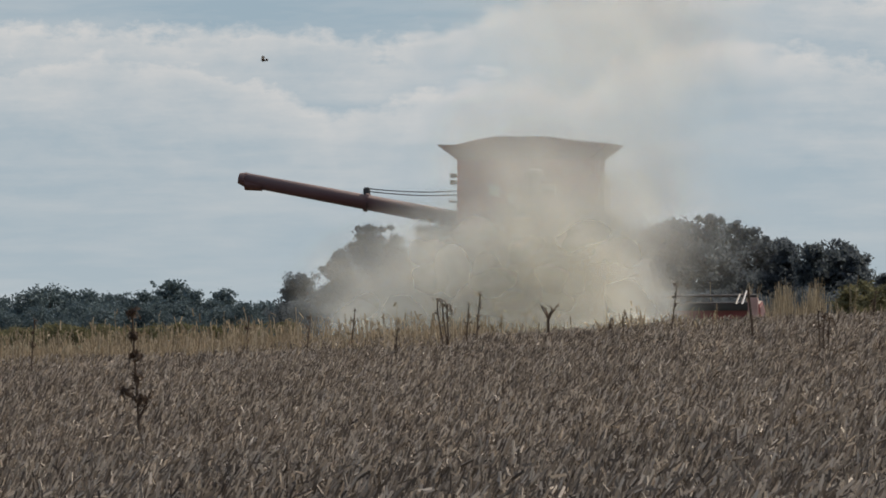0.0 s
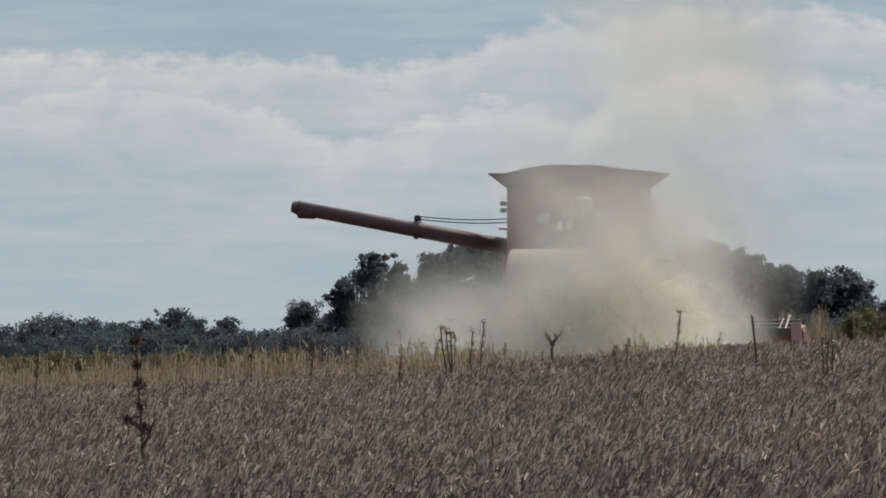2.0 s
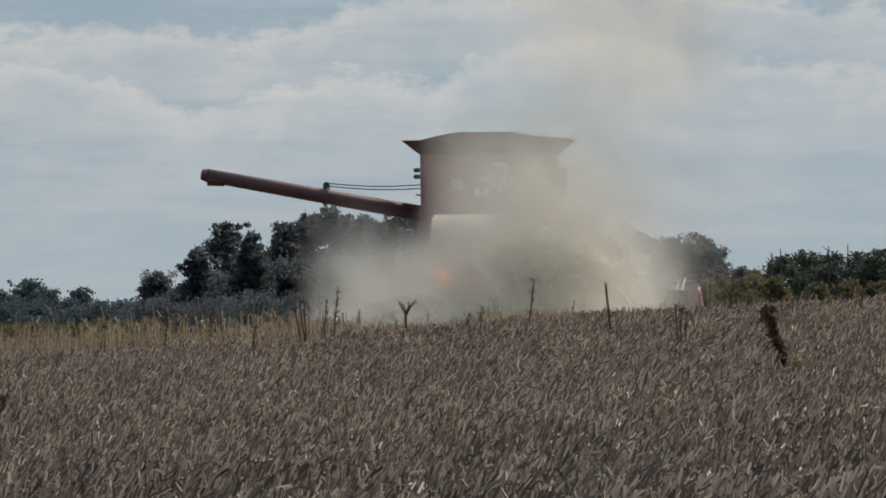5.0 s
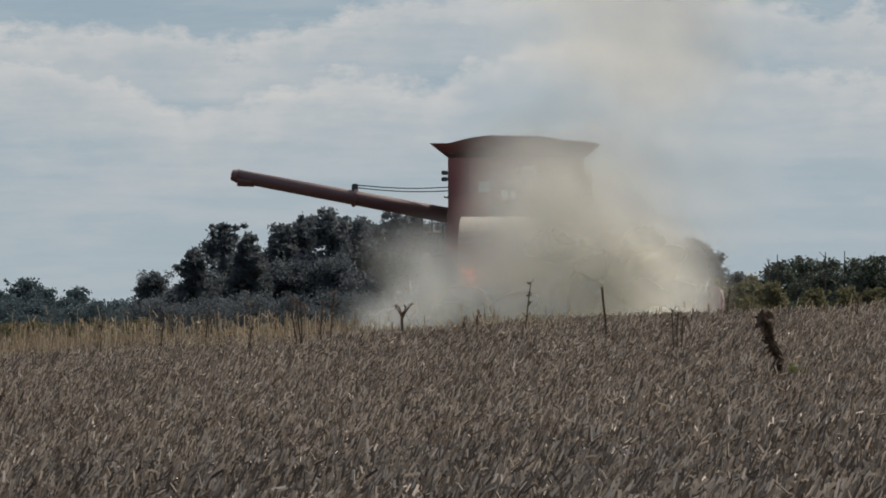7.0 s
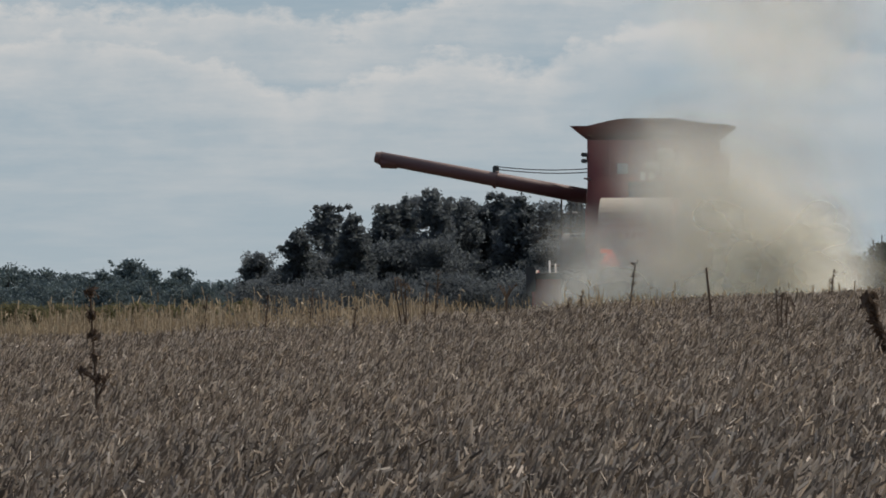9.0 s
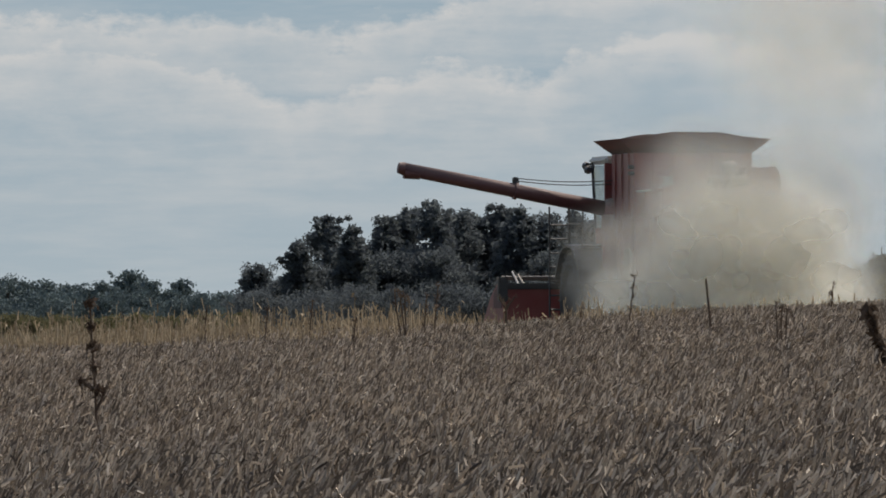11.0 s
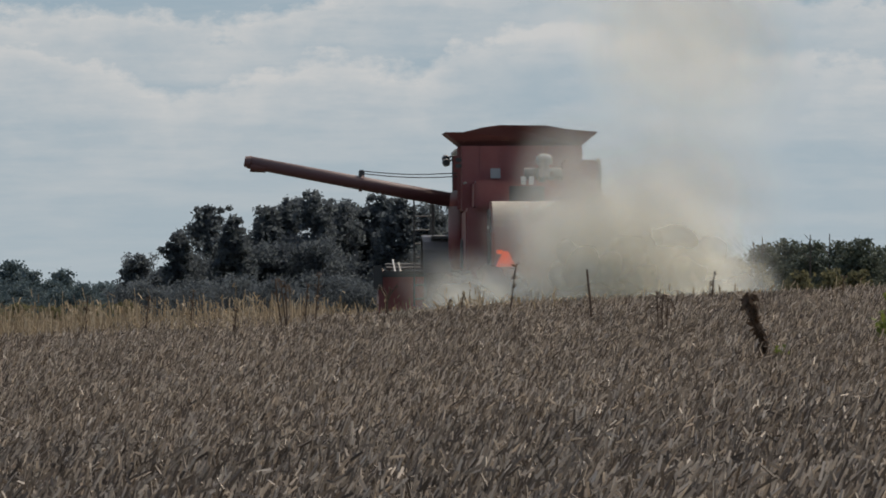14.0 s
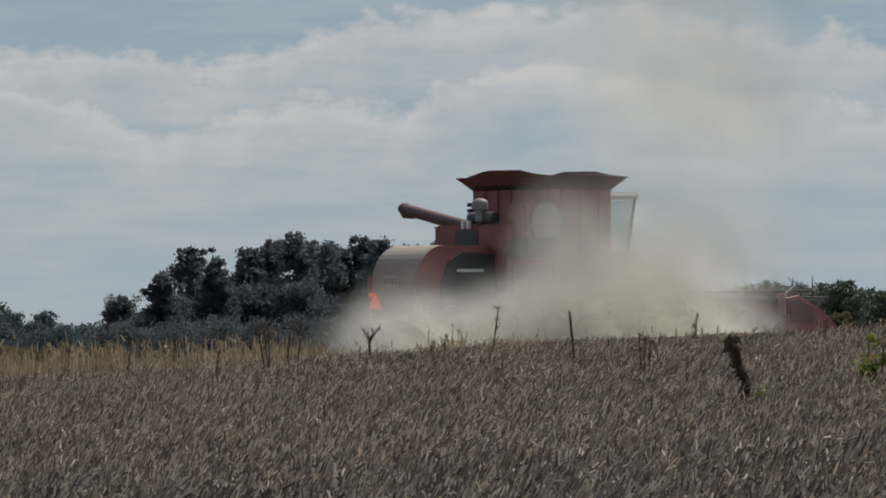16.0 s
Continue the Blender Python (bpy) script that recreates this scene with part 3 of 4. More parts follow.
    bmesh.ops.create_uvsphere(bm, u_segments=16, v_segments=8, radius=0.165, matrix=Matrix.Translation((0.40, -2.0, 3.42)) @ Matrix.Diagonal((1, 1, 0.6, 1)))
    part("air_cleaner", bm, DULL, c, "dull grey domed air pre-cleaner")
    part("muffler", rd((0.0, -1.9, 3.12), (0.75, -1.9, 3.12), 0.12, seg=16), DARK, c)
    # grain tank
    tank = part("grain_tank", bx(-1.20, 1.20, -0.84, 0.84, 2.40, 3.72, bevel=0.02), RED, c, "tall red grain tank")
    for x in (-0.8, -0.4, 0.0, 0.4, 0.8):
        part("tank_rib", bx(x - 0.03, x + 0.03, -0.87, -0.835, 2.45, 3.70, bevel=0.008), RED, tank)
    part("inspection_window", bx(-0.62, -0.42, -0.89, -0.835, 3.05, 3.25, bevel=0.01), GREY, tank, "small grey inspection window")
    for s in (-1, 1):
        for y in (-0.5, 0.0, 0.5):
            part("tank_rib", bx(s * 1.215 - 0.02, s * 1.215 + 0.02, y - 0.03, y + 0.03, 2.45, 3.70, bevel=0.008), RED, tank)
    tank_flare(tank)
    # lamps on the tank's side
    for z in (3.30, 3.42):
        part("side_lamp", bx(-1.32, -1.20, -0.9, -0.8, z - 0.04, z + 0.04, bevel=0.015), DARK, tank, "small side lamp")
    # cab, set to the left of the feeder
    cl, cr = -1.25, 0.50
    part("cab_floor", bx(cl, cr, 0.98, 1.85, 1.75, 1.98, bevel=0.03), DARK, c)
    part("cab_roof", bx(cl - 0.05, cr + 0.06, 0.92, 2.22, 3.53, 3.68, bevel=0.05, seg=3), WHITE, c, "pale dusty cab roof")
    for x in (cl, cr):
        part("cab_post", bx(x - 0.05, x + 0.05, 0.95, 1.03, 1.95, 3.54, bevel=0.012), RED, c)
        bm = rod(bmesh.new(), (x, 1.80, 1.95), (x, 2.10, 3.54), 0.035, seg=8)
        part("cab_post", bm, DARK, c)
        part("cab_window", prism(bmesh.new(), [(1.03, 2.25), (1.03, 3.5), (2.07, 3.5), (1.85, 2.25)], x - 0.006, x + 0.006), GLASS, c, "tinted cab side glass").visible_shadow = False
        part("cab_side", prism(bmesh.new(), [(1.0, 1.96), (1.0, 2.25), (1.85, 2.25), (1.80, 1.96)], x - 0.02, x + 0.02), RED, c)
    for z, y in ((3.50, 2.0), (3.42, 1.85)):
        part("roof_lamp", rd((cl - 0.16, y, z), (cl - 0.16, y - 0.13, z), 0.085, 0.06, seg=14), DARK, c, "round work lamp on a bracket")
        part("lamp_bracket", rd((cl - 0.02, y, z + 0.06), (cl - 0.16, y, z), 0.018, seg=6), DARK, c)
    bm = box(bmesh.new(), cl, cr, 0.94, 1.00, 1.98, 3.2, 0.01)
    box(bm, cl, cl + 0.12, 0.94, 1.00, 3.2, 3.34, 0)
    box(bm, cl + 0.40, cr, 0.94, 1.00, 3.2, 3.34, 0)
    box(bm, cl, cr, 0.94, 1.00, 3.34, 3.53, 0)
    part("cab_rear_wall", bm, RED, c, "red cab rear wall with a slit window")
    part("windscreen", prism(bmesh.new(), [(1.82, 1.98), (2.10, 3.52), (2.12, 3.52), (1.84, 1.98)], cl + 0.04, cr - 0.04), GLASS, c, "sloping cab windscreen").visible_shadow = False
    part("seat", bx(-0.6, -0.15, 1.15, 1.6, 2.0, 2.7, bevel=0.08), DARK, c)
    # ladder and platform at the left of the cab
    part("platform", bx(-1.75, -0.88, 1.1, 2.2, 1.86, 1.92, bevel=0.01), DARK, c)
    part("access_ladder", ladder(-1.85, 2.45, 0.5, 2.7), DARK, c, "dark access ladder")
    for a, b in (((-1.72, 1.1, 1.9), (-1.72, 1.1, 2.75)), ((-1.72, 2.2, 1.9), (-1.72, 2.2, 2.75)), ((-1.72, 1.1, 2.75), (-1.72, 2.2, 2.75)), ((-1.72, 1.1, 2.35), (-1.72, 2.2, 2.35))):
        part("handrail", rd(a, b, 0.018, seg=6), DARK, c)
    # fenders, axles, wheels
    for s in (-1, 1):
        pts = []
        for i in range(11):
            a = math.pi * (0.08 + 0.84 * i / 10)
            pts.append((1.6 + 1.02 * math.cos(a), 0.92 + 1.02 * math.sin(a)))
        inner = [(1.6 + (y - 1.6) * 0.96, 0.92 + (z - 0.92) * 0.96) for y, z in pts][::-1]
        xa, xb = sorted((s * 1.18, s * 1.92))
        part("fender", prism(bmesh.new(), pts + inner, xa, xb), DARK, c, "dark front fender")
    part("front_axle", rd((-1.5, 1.6, 0.9), (1.5, 1.6, 0.9), 0.14, seg=12), DARK, c)
    part("rear_axle", rd((-1.2, -2.5, 0.6), (1.2, -2.5, 0.6), 0.10, seg=12), DARK, c)
    wheels = [wheel(c, s * 1.55, 1.6, 0.92, 0.62, 22) for s in (-1, 1)] + [wheel(c, s * 1.28, -2.5, 0.60, 0.40, 18) for s in (-1, 1)]
    # unloading auger, swung out to the left
    root, tip = Vector((-1.15, 0.80, 2.60)), Vector((-5.42, 0.86, 3.42))
    aug = part("unloading_auger", rd(root, tip, 0.15, 0.125, seg=20), MAROON, c, "long red unloading auger tube", True)
    d = (tip - root).normalized()
    for f in (0.02, 0.47):
        p = root.lerp(tip, f)
        part("auger_flange", rd(p - d * 0.03, p + d * 0.03, 0.172, seg=20), MAROON, aug)
    bm = rod(bmesh.new(), tip - d * 0.02, tip + d * 0.10, 0.135, 0.10, seg=18)
    rod(bm, tip - d * 0.34 + Vector((0, 0, -0.03)), tip - d * 0.02 + Vector((0, 0, -0.07)), 0.12, 0.125, seg=14)
    part("auger_spout", bm, MAROON, aug, "drooping dark red spout")
    mid = root.lerp(tip, 0.47)
    part("cable_bracket", bx(mid.x - 0.06, mid.x + 0.06, mid.y - 0.05, mid.y + 0.05, mid.z + 0.10, mid.z + 0.27, bevel=0.02), DARK, aug)
    for z0, z1, y in ((0.25, 3.19, -0.04), (0.20, 3.12, 0.04)):
        a, b = Vector((mid.x, mid.y + y, mid.z + z0)), Vector((-1.2, 0.8 + y, z1))
        bm = tube([a.lerp(b, i / 8) - Vector((0, 0, 0.05 * math.sin(math.pi * i / 8))) for i in range(9)], 0.011)
        part("stay_cable", bm, DARK, aug)
    bm = rod(bmesh.new(), (-1.22, 0.80, 1.1), (-1.22, 0.80, 2.66), 0.19, seg=18)
    bmesh.ops.create_uvsphere(bm, u_segments=16, v_segments=10, radius=0.22, matrix=Matrix.Translation((-1.22, 0.80, 2.62)))
    part("auger_elbow", bm, RED, c, "red vertical auger elbow", True)
    # feeder house and header
    part("feeder_house", prism(bmesh.new(), [(1.6, 1.0), (1.6, 1.75), (3.5, 1.05), (3.5, 0.35)], -0.6, 0.6), RED, c)
    hd = new("header")
    hd.parent = c
    xl, xr = -2.70, 3.58
    part("back_sheet", prism(bmesh.new(), [(3.52, 0.18), (3.48, 1.05), (3.56, 1.12), (3.62, 1.05), (3.66, 0.18)], xl, xr), RED, hd, "long red header back sheet")
    part("header_beam", bx(xl, xr, 3.44, 3.56, 1.00, 1.12, bevel=0.02), DARK, hd)
    part("header_pan", prism(bmesh.new(), [(3.55, 0.14), (3.55, 0.22), (4.55, 0.10), (4.55, 0.06)], xl, xr), GREY, hd)
    part("cutter_bar", bx(xl, xr, 4.50, 4.60, 0.05, 0.12, bevel=0.01), DARK, hd)
    bm = rod(bmesh.new(), (xl + 0.05, 3.92, 0.48), (xr - 0.05, 3.92, 0.48), 0.20, seg=16)
    part("cross_auger", bm, DARK, hd)
    for x, s in ((xl, -1), (xr, 1)):
        part("end_shield", prism(bmesh.new(), [(3.46, 0.15), (3.46, 1.12), (3.8, 1.18), (4.5, 0.85), (5.2, 0.25), (5.35, 0.1), (4.4, 0.08)], x - 0.05, x + 0.05), RED, hd, "red crop divider shield")
        part("divider_face", prism(bmesh.new(), [(3.55, 0.62), (3.55, 1.05), (3.8, 1.10), (4.2, 0.92), (4.2, 0.62)], x + s * 0.05 - 0.012, x + s * 0.05 + 0.012), MAROON, hd, "weathered dark red divider panel")
        part("end_bracket", bx(x - 0.16, x + 0.03, 3.38, 3.50, 0.75, 1.24, bevel=0.02), DARK if s < 0 else PINK, hd)
        part("hydraulic_post", rd((x - s * 0.3, 3.5, 1.05), (x - s * 0.25, 3.9, 1.36), 0.018, seg=8), WHITE, hd)
        part("hydraulic_post", rd((x - s * 0.42, 3.5, 1.05), (x - s * 0.37, 3.9, 1.30), 0.016, seg=8), GREY, hd)
        part("reel_arm", bx(x - s * 0.08 - 0.04, x - s * 0.08 + 0.04, 3.5, 4.6, 1.06, 1.13, bevel=0.01), DARK, hd)
    # the reel turns on the header; its own origin is its axle
    reel = new("reel")
    reel.parent = hd
    reel.location = (0, 4.45, 0.88)
    part("reel_shaft", rd((xl + 0.1, 0, 0), (xr - 0.1, 0, 0), 0.06, seg=10), DARK, reel)
    for k in range(6):
        a = 2 * math.pi * k / 6
        y, z = 0.40 * math.cos(a), 0.40 * math.sin(a)
        bm = rod(bmesh.new(), (xl + 0.12, y, z), (xr - 0.12, y, z), 0.03, seg=8)
        for i in range(40):
            x = xl + 0.2 + i * (xr - xl - 0.4) / 39
            rod(bm, (x, y, z), (x, y, z - 0.2), 0.008, 0.005, seg=4)
        part("reel_bat", bm, DARK, reel)
    for x in (xl + 0.2, -0.6, 1.4, xr - 0.2):
        bm = bmesh.new()
        for k in range(6):
            a = 2 * math.pi * k / 6
            rod(bm, (x, 0, 0), (x, 0.40 * math.cos(a), 0.40 * math.sin(a)), 0.025, seg=6)
        part("reel_spider", bm, DARK, reel)
    return c, wheels, hd, reel


def lathe_at(x, y, z, r):
    bm = lathe(bmesh.new(), [(-0.03, r * 0.93), (-0.03, r), (0.03, r), (0.03, r * 0.93)])
    bmesh.ops.translate(bm, verts=bm.verts, vec=(x, y, z))
    return bm


def ladder(x, y, z0, z1):
    bm = bmesh.new()
    for s in (-0.2, 0.2):
        rod(bm, (x + s, y, z0), (x + s, y, z1), 0.02, seg=6)
    k = int((z1 - z0) / 0.28)
    for i in range(k):
        rod(bm, (x - 0.2, y, z0 + 0.15 + i * 0.28), (x + 0.2, y, z0 + 0.15 + i * 0.28), 0.018, seg=6)
    return bm


GRAIN = island_material("heaped_beans", [(0.0, (0.3, 0.23, 0.13)), (1.0, (0.5, 0.4, 0.24))], 0.8, 0.0, 20.0)
PLATE = painted("worn_name_plate", (0.34, 0.20, 0.19), 0.3)
combine, wheels, header, reel = build_combine()

# ---- dust ----
def puff_mesh():
    """A shallow billow, thickest in its middle, with an uneven skin; unit radius."""
    bm = bmesh.new()
    bmesh.ops.create_circle(bm, cap_ends=True, cap_tris=True, segments=24, radius=1.0, matrix=Matrix.Rotation(math.pi / 2, 4, "X"))
    bmesh.ops.subdivide_edges(bm, edges=bm.edges[:], cuts=5, use_grid_fill=True)
    for v in bm.verts:
        r2 = v.co.x ** 2 + v.co.z ** 2
        v.co.y = -0.11 * (1 - r2) * (1 + 0.8 * noise.noise(v.co * 2.3))
    me = bpy.data.meshes.new("dust_puff")
    bm.to_mesh(me)
    bm.free()
    for p in me.polygons:
        p.use_smooth = True
    return me


# The dust in its bodies, relative to the machine: how many puffs of which kind, their size across and up,
# and at each second the body's middle (sideways, up) and its half spread (sideways, up).
BODIES = [
    ("thick", 38, (0.9, 1.4), (0.55, 0.85), [(0, -0.9, 0.55, 2.4, 0.35), (3, -0.4, 0.5, 2.7, 0.3), (5, -0.2, 0.5, 2.5, 0.3), (9, 0.7, 0.5, 2.5, 0.3),
                                             (12, 0.9, 0.6, 2.3, 0.4), (14.5, 1.2, 0.5, 3.0, 0.3), (16, 0.0, 0.6, 3.9, 0.3)]),
    ("thick", 40, (0.9, 1.5), (0.8, 1.2), [(0, 0.1, 1.6, 1.8, 0.7), (3, 1.2, 1.3, 1.4, 0.6), (5, 1.4, 1.4, 1.2, 0.7), (9, 2.0, 1.4, 1.2, 0.7),
                                           (12, 1.5, 1.6, 1.7, 0.8), (14.5, 2.6, 1.1, 1.5, 0.6), (16, 1.2, 0.9, 2.4, 0.45)]),
    ("veil", 26, (0.9, 1.5), (0.8, 1.2), [(0, -1.6, 1.4, 1.3, 0.6), (3, -1.6, 1.2, 1.3, 0.6), (5, -1.5, 1.2, 1.2, 0.6), (9, -0.1, 1.1, 1.1, 0.5),
                                          (12, 0.4, 1.5, 1.0, 0.7), (14.5, 1.2, 1.7, 0.8, 0.7), (16, -1.6, 0.9, 2.0, 0.4)]),
    ("veil", 26, (1.2, 1.9), (1.2, 1.8), [(0, 0.5, 3.0, 1.2, 0.9), (3, 0.9, 2.9, 1.2, 0.9), (5, 0.9, 2.9, 1.1, 0.9), (9, 0.8, 2.8, 1.1, 0.8),
                                          (12, 1.6, 2.5, 1.1, 0.7), (14.5, 2.3, 2.3, 1.1, 0.8), (16, 1.7, 2.1, 1.6, 0.8)]),
    ("thin", 40, (1.4, 2.4), (1.5, 2.4), [(0, 1.4, 5.2, 1.5, 3.2), (5, 2.4, 5.2, 1.3, 3.2), (9, 2.1, 5.2, 1.1, 3.2), (12, 2.9, 5.2, 1.1, 3.2),
                                          (14.5, 3.3, 5.2, 1.1, 3.2), (16, 3.0, 5.0, 1.6, 3.4)])]


def build_dust():
    """Puffs of dust round the machine, each with its own share of its body's spread."""
    rng = np.random.default_rng(12)
    cloud = new("dust_cloud")
    tagged(cloud, "drifting tan cloud of harvest dust round the machine", "dust", kind="stuff")
    meshes = {}
    for key, mat in (("thick", DUST_THICK), ("veil", DUST_VEIL), ("thin", DUST_THIN)):
        meshes[key] = puff_mesh()
        meshes[key].materials.append(mat)
    puffs = []
    for kind, count, across, up, rows in BODIES:
        for i in range(count):
            ob = new("dust_puff", meshes[kind])
            ob.parent = cloud
            rx, rz = rng.uniform(*across), rng.uniform(*up)
            ob.scale = (rx, 0.5 * (rx + rz), rz)
            share = (-1 + 2 * (i + rng.uniform(0, 1)) / count, rng.uniform(-6.5, -4.3) if kind != "thin" else rng.uniform(-5, 3), rng.uniform(-1, 1))
            puffs.append((ob, rows, share, rng.uniform(0, 6.28), rng.uniform(-50, 50)))
    return cloud, puffs


dust_cloud, dust_puffs = build_dust()

# ---- weeds ----
def stem_points(base, top, bow, rng, n=7):
    a, b = Vector(base), Vector(top)
    side = Vector((bow, 0, 0)) * (b - a).length
    return [a.lerp(b, i / n) + side * math.sin(math.pi * i / n) * 0.5 + Vector((rng.normal(0, 0.003), 0, 0)) for i in range(n + 1)]


def chain(bm, pts, r0, r1, seg=6):
    """One tapering, bent stalk through the points."""
    n = len(pts) - 1
    rings = []
    for i, p in enumerate(pts):
        d = (pts[min(i + 1, n)] - pts[max(i - 1, 0)]).normalized()
        side = d.cross(Vector((0, 1, 0))).normalized()
        other = d.cross(side)
        r = r0 + (r1 - r0) * i / n
        rings.append([bm.verts.new(p + (side * math.cos(2 * math.pi * k / seg) + other * math.sin(2 * math.pi * k / seg)) * r) for k in range(seg)])
    for a, b in zip(rings, rings[1:]):
        for k in range(seg):
            bm.faces.new((a[k], a[(k + 1) % seg], b[(k + 1) % seg], b[k]))
    bm.faces.new(rings[0][::-1])
    bm.faces.new(rings[-1])
    bmesh.ops.recalc_face_normals(bm, faces=bm.faces)


def tufts(rng, pts, count, spread, size, slim=0.45):
    """Small leaf or seed quads scattered round the given points."""
    c = np.array([pts[i] for i in rng.integers(0, len(pts), count)]) + rng.normal(0, spread, (count, 3))
    a = rng.normal(0, 1, (count, 3))
    a[:, 2] += 0.7
    a /= np.linalg.norm(a, axis=1, keepdims=True)
    s = np.cross(a, rng.normal(0, 1, (count, 3)))
    s /= np.linalg.norm(s, axis=1, keepdims=True)
    ln = size * rng.uniform(0.5, 1.3, (count, 1))
    return np.stack([c - a * ln, c + s * ln * slim, c + a * ln, c - s * ln * slim], 1)


def weed(kind, u, v, d, lean, seed, label):
    """One weed that stands in the crop with its top in the direction (u, v)."""
    rng = np.random.default_rng(seed)
    top = at(u, v, d)
    bx0 = top.x - lean
    g = float(ground_z(bx0, d))
    ob = new("weed")
    ob.location = (bx0, d, g)
    tagged(ob, label, "weed")
    tip = Vector((lean, 0, top.z - g))
    h = tip.z
    px = d / FOC
    bm = bmesh.new()
    if kind == "pole":
        chain(bm, stem_points((0, 0, 0), tip, 0.06, rng), 2.6 * px, 2.0 * px)
        part("stem", bm, WEED, ob)
    elif kind == "spike":
        pts = stem_points((0, 0, 0), tip, -0.05, rng, 9)
        chain(bm, pts, 1.8 * px, 1.0 * px)
        for i in range(5):
            p = pts[6 + i % 3]
            rod(bm, p, p + Vector((rng.uniform(-7, 9) * px, 0, 9 * px)), 1.0 * px, 0.7 * px, 4)
        part("stem", bm, WEED, ob)
        tagged(quads("seed_head", tufts(rng, pts[-3:], 30, 2.6 * px, 3.6 * px, 0.35), WEED, ob), kind="stuff")
    elif kind == "fork":
        knot = Vector((lean * 0.9, 0, h - 26 * px))
        chain(bm, stem_points((0, 0, 0), knot, 0.03, rng), 3.0 * px, 2.2 * px)
        ends = []
        for dx, dz in ((-13, 26), (-5, 22), (8, 23), (17, 27)):
            e = knot + Vector((dx * px, rng.normal(0, 4) * px, dz * px))
            chain(bm, stem_points(knot, e, 0.12 * (1 if dx < 0 else -1), rng, 4), 1.8 * px, 1.1 * px)
            ends.append(e)
        part("stem", bm, WEED, ob)
        tagged(quads("seed_head", tufts(rng, ends, 36, 2.2 * px, 3.4 * px, 0.35), WEED, ob), kind="stuff")
    elif kind == "droop":
        heads = []
        for dx, k in ((-16, 1.0), (-6, 0.93), (3, 0.8)):
            a = Vector((rng.normal(0, 5) * px + 10 * px, 0, 0))
            e = Vector((lean + dx * px, rng.normal(0, 5) * px, h * 1.0 - (1 - k) * 60 * px))
            pts = stem_points(a, e, -0.05, rng, 8)
            chain(bm, pts, 1.9 * px, 1.1 * px)
            f = e + Vector((9 * px, 0, -14 * px))
            chain(bm, [e, e + Vector((6 * px, 0, 1 * px)), f], 1.2 * px, 0.8 * px)
            heads += [e, f, pts[-2], e.lerp(f, 0.5)]
        part("stem", bm, WEED, ob)
        tagged(quads("seed_head", tufts(rng, heads, 80, 2.4 * px, 3.6 * px, 0.35), WEED, ob), kind="stuff")
    elif kind == "dock":
        pts = stem_points((0, 0, 0), tip, 0.05, rng, 12)
        chain(bm, pts, 3.0 * px, 1.8 * px)
        seeds = list(pts[-5:]) * 4
        for i in range(6):
            p = pts[4 + i % 5]
            sx = (1 if i % 2 else -1) * rng.uniform(18, 52)
            e = p + Vector((sx * 0.8 * px, rng.normal(0, 10) * px, rng.uniform(10, 50) * px))
            chain(bm, [p, p.lerp(e, 0.5) + Vector((0, 0, -4 * px)), e], 3.0 * px, 1.8 * px)
            seeds += [e, p.lerp(e, 0.75)]
        part("stem", bm, WEED, ob)
        tagged(quads("seed_head", tufts(rng, seeds, 420, 4.0 * px, 8.5 * px, 0.3), WEED, ob), kind="stuff")
    elif kind == "plume":
        pts = stem_points((0, 0, 0), tip, -0.08, rng, 12)
        chain(bm, pts, 3.5 * px, 1.5 * px)
        part("stem", bm, WEED, ob)
        tagged(quads("seed_head", tufts(rng, [p.lerp(q, f) + Vector((0.6 * (6 - abs(k - 3) * 2) * px * w, 0, 0)) for k, (p, q) in enumerate(zip(pts[-5:], pts[-4:])) for f in (0, 0.5) for w in (-2, 0, 2)], 230, 3.4 * px, 10 * px, 0.38), WEED, ob), kind="stuff")
        tagged(quads("leaves", tufts(rng, [p + Vector((30 * px, 0, -10 * px)) for p in pts[4:9]], 130, 9 * px, 8 * px, 0.45), GREENWEED, ob), kind="stuff")
    else:
        pts = stem_points((0, 0, 0), tip, 0.0, rng, 8)
        chain(bm, pts, 3.0 * px, 1.5 * px)
        ends = []
        for i in range(16):
            p = pts[3 + i % 6]
            e = p + Vector((rng.uniform(-38, 38) * px, rng.normal(0, 14) * px, rng.uniform(2, 24) * px))
            rod(bm, p, e, 1.4 * px, 0.8 * px, 4)
            ends += [e, p.lerp(e, 0.6)]
        part("stem", bm, WEED, ob)
        tagged(quads("leaves", tufts(rng, ends, 420, 7 * px, 8 * px, 0.5), GREENWEED, ob), kind="stuff")
    return ob


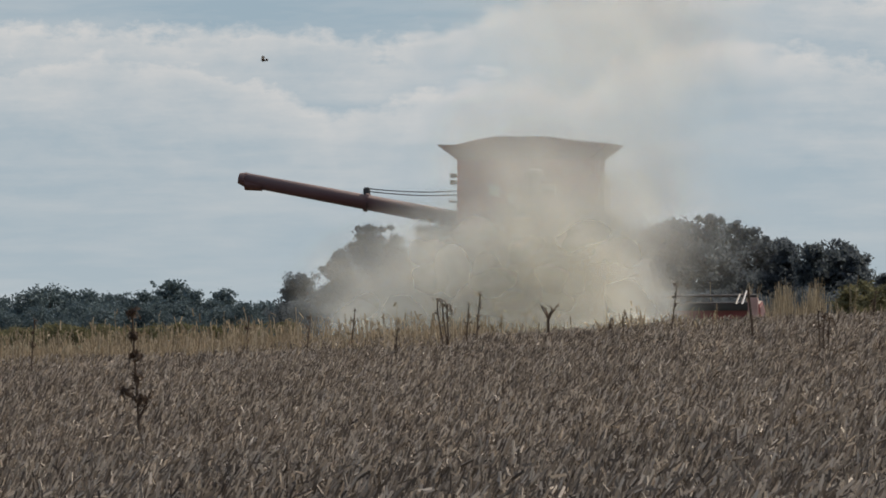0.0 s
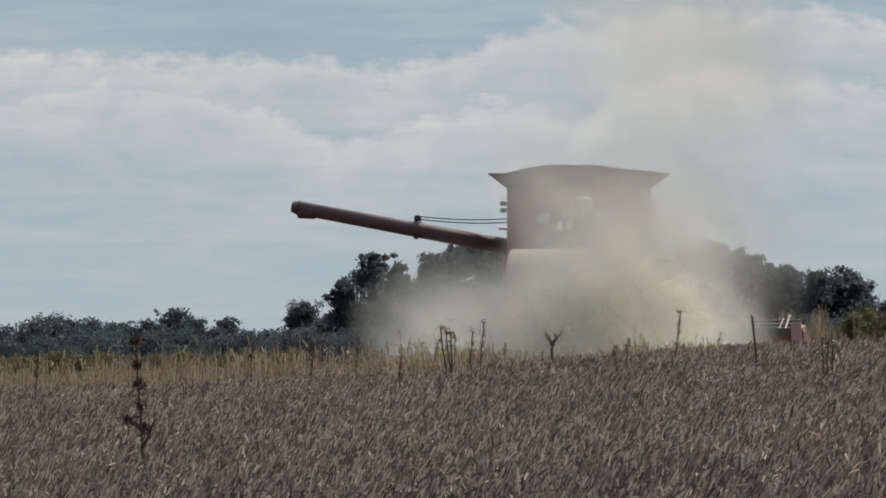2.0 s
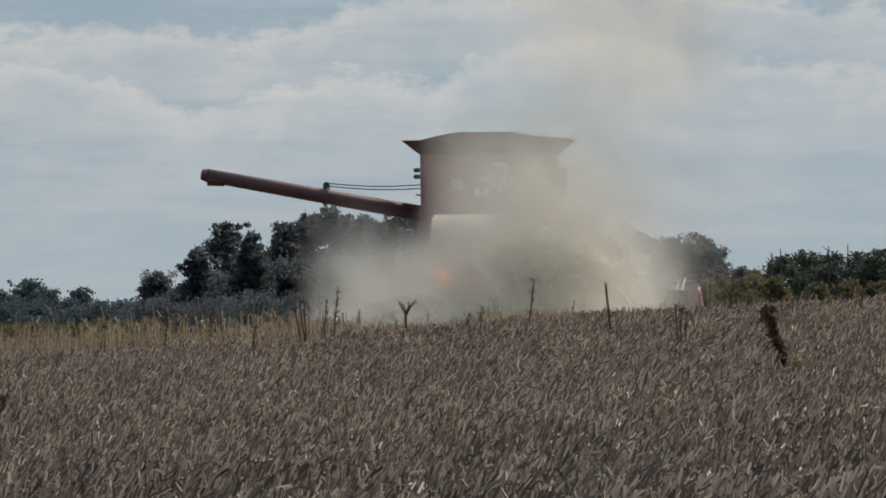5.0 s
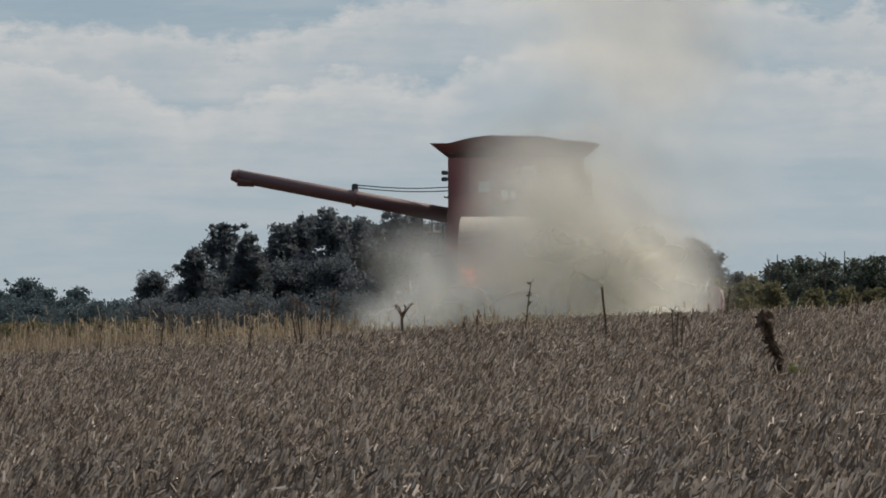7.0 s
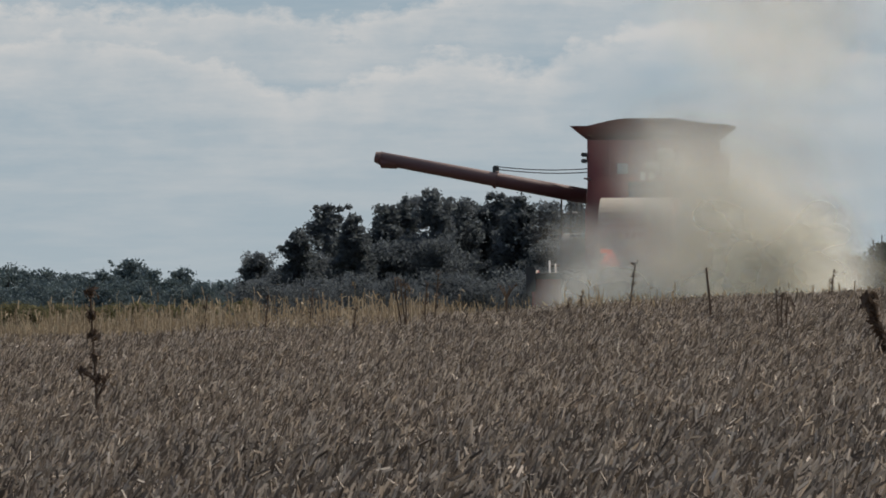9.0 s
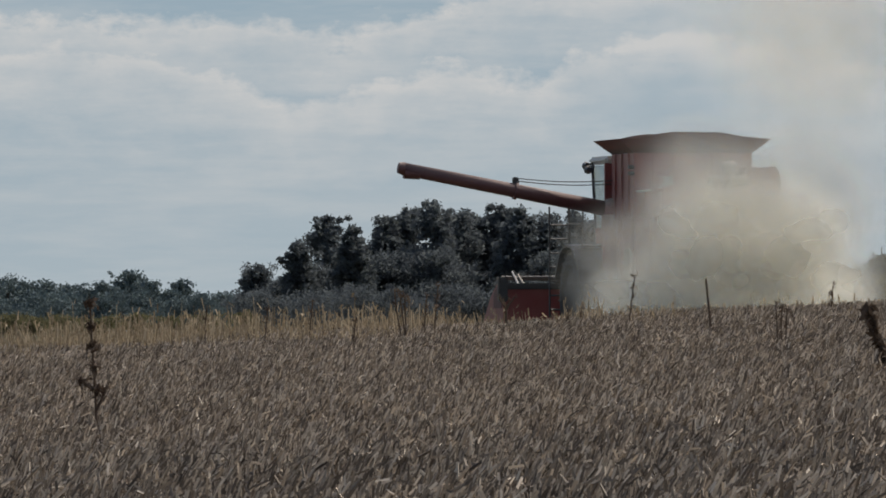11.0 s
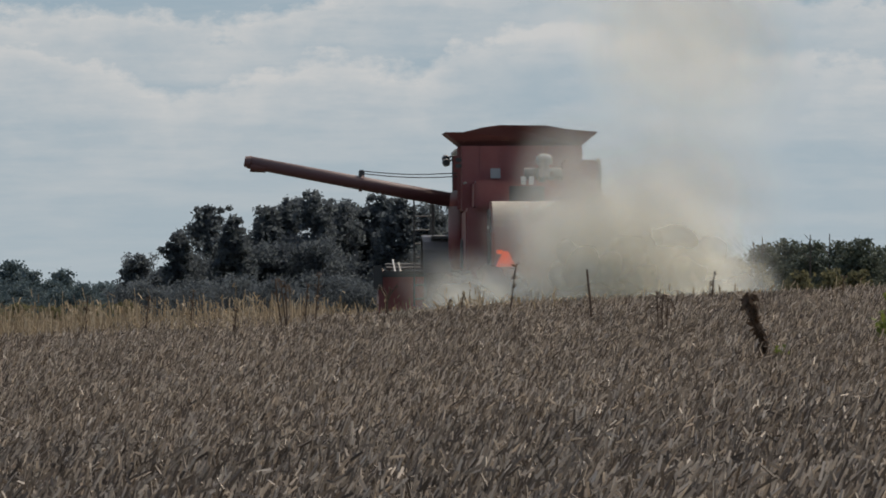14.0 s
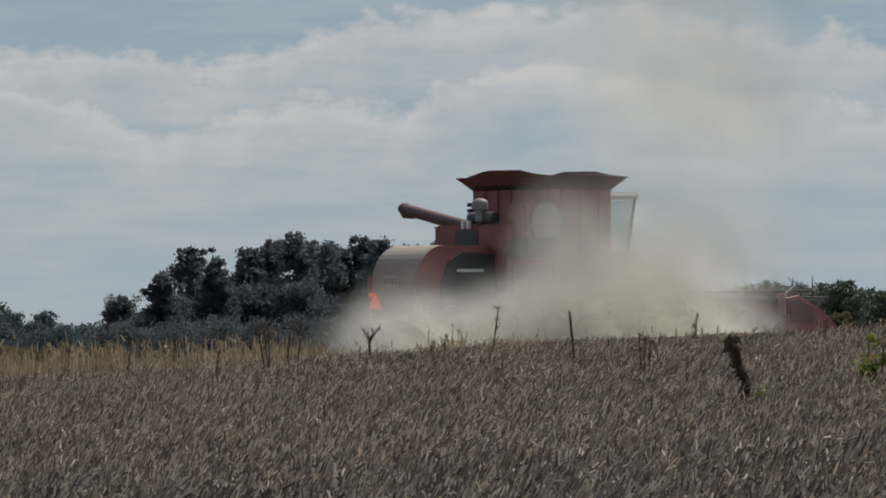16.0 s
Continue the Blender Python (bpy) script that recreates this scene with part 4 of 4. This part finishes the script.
def build_weeds():
    thin = "thin dry brown weed stalk standing above the soybeans"
    rows = [("fork", 682, 526, 92, 0.04, "dry weed with a forked seed head above the crop"),
            ("spike", 910, 488, 92, 0.10, "slender dry weed with a loose seed spike"),
            ("pole", 1035, 496, 76, -0.03, "bare dark curved weed stick in the crop"),
            ("plume", 1320, 537, 46, -0.45, "dark leaning weed with a heavy dead seed plume"),
            ("spike", 1490, 513, 84, 0.02, thin), ("spike", 1260, 507, 92, 0.03, thin),
            ("dock", -56, 536, 40, 0.0, "tall dark brown dock weed with branching seed clusters"),
            ("droop", 500, 512, 90, -0.06, "clump of dry weeds with drooping seed heads"),
            ("spike", 541, 520, 90, -0.02, thin), ("spike", 562, 504, 90, 0.04, thin),
            ("spike", 260, 546, 88, 0.05, thin), ("spike", 340, 533, 90, 0.06, thin),
            ("spike", 792, 548, 90, 0.02, thin), ("spike", 816, 543, 90, 0.02, thin),
            ("spike", -228, 545, 80, 0.02, thin), 
            ("spike", 152, 545, 92, 0.01, thin), 
            ("spike", 1105, 548, 88, 0.0, thin), ("spike", 415, 566, 84, 0.02, thin),
            ("droop", 1176, 538, 62, 0.02, "dark drooping dead weed among the soybeans"),
            ("bush", 1590, 560, 48, 0.02, "yellow-green leafy weed growing in the crop")]
    for i, (kind, u, v, d, lean, label) in enumerate(rows):
        weed(kind, u, v, d, lean, 100 + i, label)


build_weeds()


def build_insect():
    """A small dark insect that crosses the view at the start."""
    ob = new("flying_insect")
    tagged(ob, "small dark flying insect in the air", "insect")
    bm = bmesh.new()
    bmesh.ops.create_uvsphere(bm, u_segments=10, v_segments=7, radius=0.0048, matrix=Matrix.Diagonal((1.4, 0.8, 0.8, 1)))
    bmesh.ops.create_uvsphere(bm, u_segments=8, v_segments=6, radius=0.004, matrix=Matrix.Translation((0.010, 0, 0.001)))
    part("body", bm, WEED, ob)
    for s in (-1, 1):
        bm = bmesh.new()
        vs = [bm.verts.new(p) for p in ((0.002, s * 0.003, 0.003), (0.004, s * 0.012, 0.011), (-0.004, s * 0.014, 0.012), (-0.005, s * 0.004, 0.004))]
        bm.faces.new(vs)
        bmesh.ops.solidify(bm, geom=bm.faces[:], thickness=0.0006)
        part("wing", bm, GREY, ob)
    return ob


insect = build_insect()


# ---- movement ----
# seconds, sideways, away, ground height, heading in degrees (to the right is positive)
TRACK = [(0.0, 653, 99.0, -0.18, 9), (1.5, 713, 97.5, -0.15, 9), (3.5, 786, 96.0, -0.11, 8), (5.0, 833, 95.3, -0.07, 6), (7.3, 893, 93.8, -0.03, 6),
         (9.0, 944, 92.0, 0.0, 6), (10.2, 975, 90.8, 0.02, -6), (11.5, 997, 89.6, 0.04, -18), (12.5, 969, 88.6, 0.06, -20), (13.0, 947, 88.4, 0.06, -17), (13.5, 930, 88.2, 0.05, -10),
         (14.0, 917, 88.1, 0.05, -2), (14.5, 913, 88.0, 0.04, 11), (15.0, 915, 87.6, 0.04, 25), (15.5, 944, 87.1, 0.05, 38), (16.0, 987, 86.5, 0.06, 50)]


def motions():
    body, roll = [], 0.0
    for t, u, s, z, head in TRACK:
        d = FOC / s
        body.append((t, pose((u - 784) / s, d, z, 0, 0, -head)))
    walk(combine, body)
    for w in wheels:
        base, rows = w.location.copy(), []
        for i in range(65):
            t = i * 0.25
            rows.append((t, pose(base.x, base.y, base.z, -math.degrees(1.2 * t / base.z), 0, 0)))
        walk(w, rows)
    lift = [(0.0, 0.0), (12.0, 0.06), (14.0, 0.1), (15.0, 0.25), (16.0, 0.36)]
    walk(header, [(t, pose(0, 0, z)) for t, z in lift])
    walk(reel, [(i * 0.5, pose(0, 4.45, 0.88, -75 * i * 0.5 - 20, 0, 0)) for i in range(33)])
    # the insect darts out of the view and flies on
    walk(insect, [(0.0, pose(*at(179, 88, 20))), (0.1, pose(*at(578, 131, 20))), (0.2, pose(*at(980, 150, 20))), (0.6, pose(*at(2600, 200, 20))), (16.0, pose(*at(60000, 200, 20)))])
    walk(dust_cloud, [(t, pose((u - 784) / s, FOC / s, z)) for t, u, s, z, head in TRACK[::2] + TRACK[-1:]])
    for ob, body_rows, share, ph, spin in dust_puffs:
        rows = []
        times = [r[0] for r in body_rows]
        for i in range(17):
            t = float(i)
            cx, cz, sx, sz = (float(np.interp(t, times, [r[k] for r in body_rows])) for k in (1, 2, 3, 4))
            rows.append((t, pose(cx + share[0] * sx + 0.3 * math.sin(ph + t * 0.55), share[1] + 0.2 * math.cos(ph + t * 0.4),
                                 cz + share[2] * sz + 0.2 * math.cos(ph * 1.7 + t * 0.5), 0, 20 * math.sin(ph + t * 0.3), spin * 0.2 + 6 * math.sin(t * 0.4 + ph))))
        walk(ob, rows)


motions()
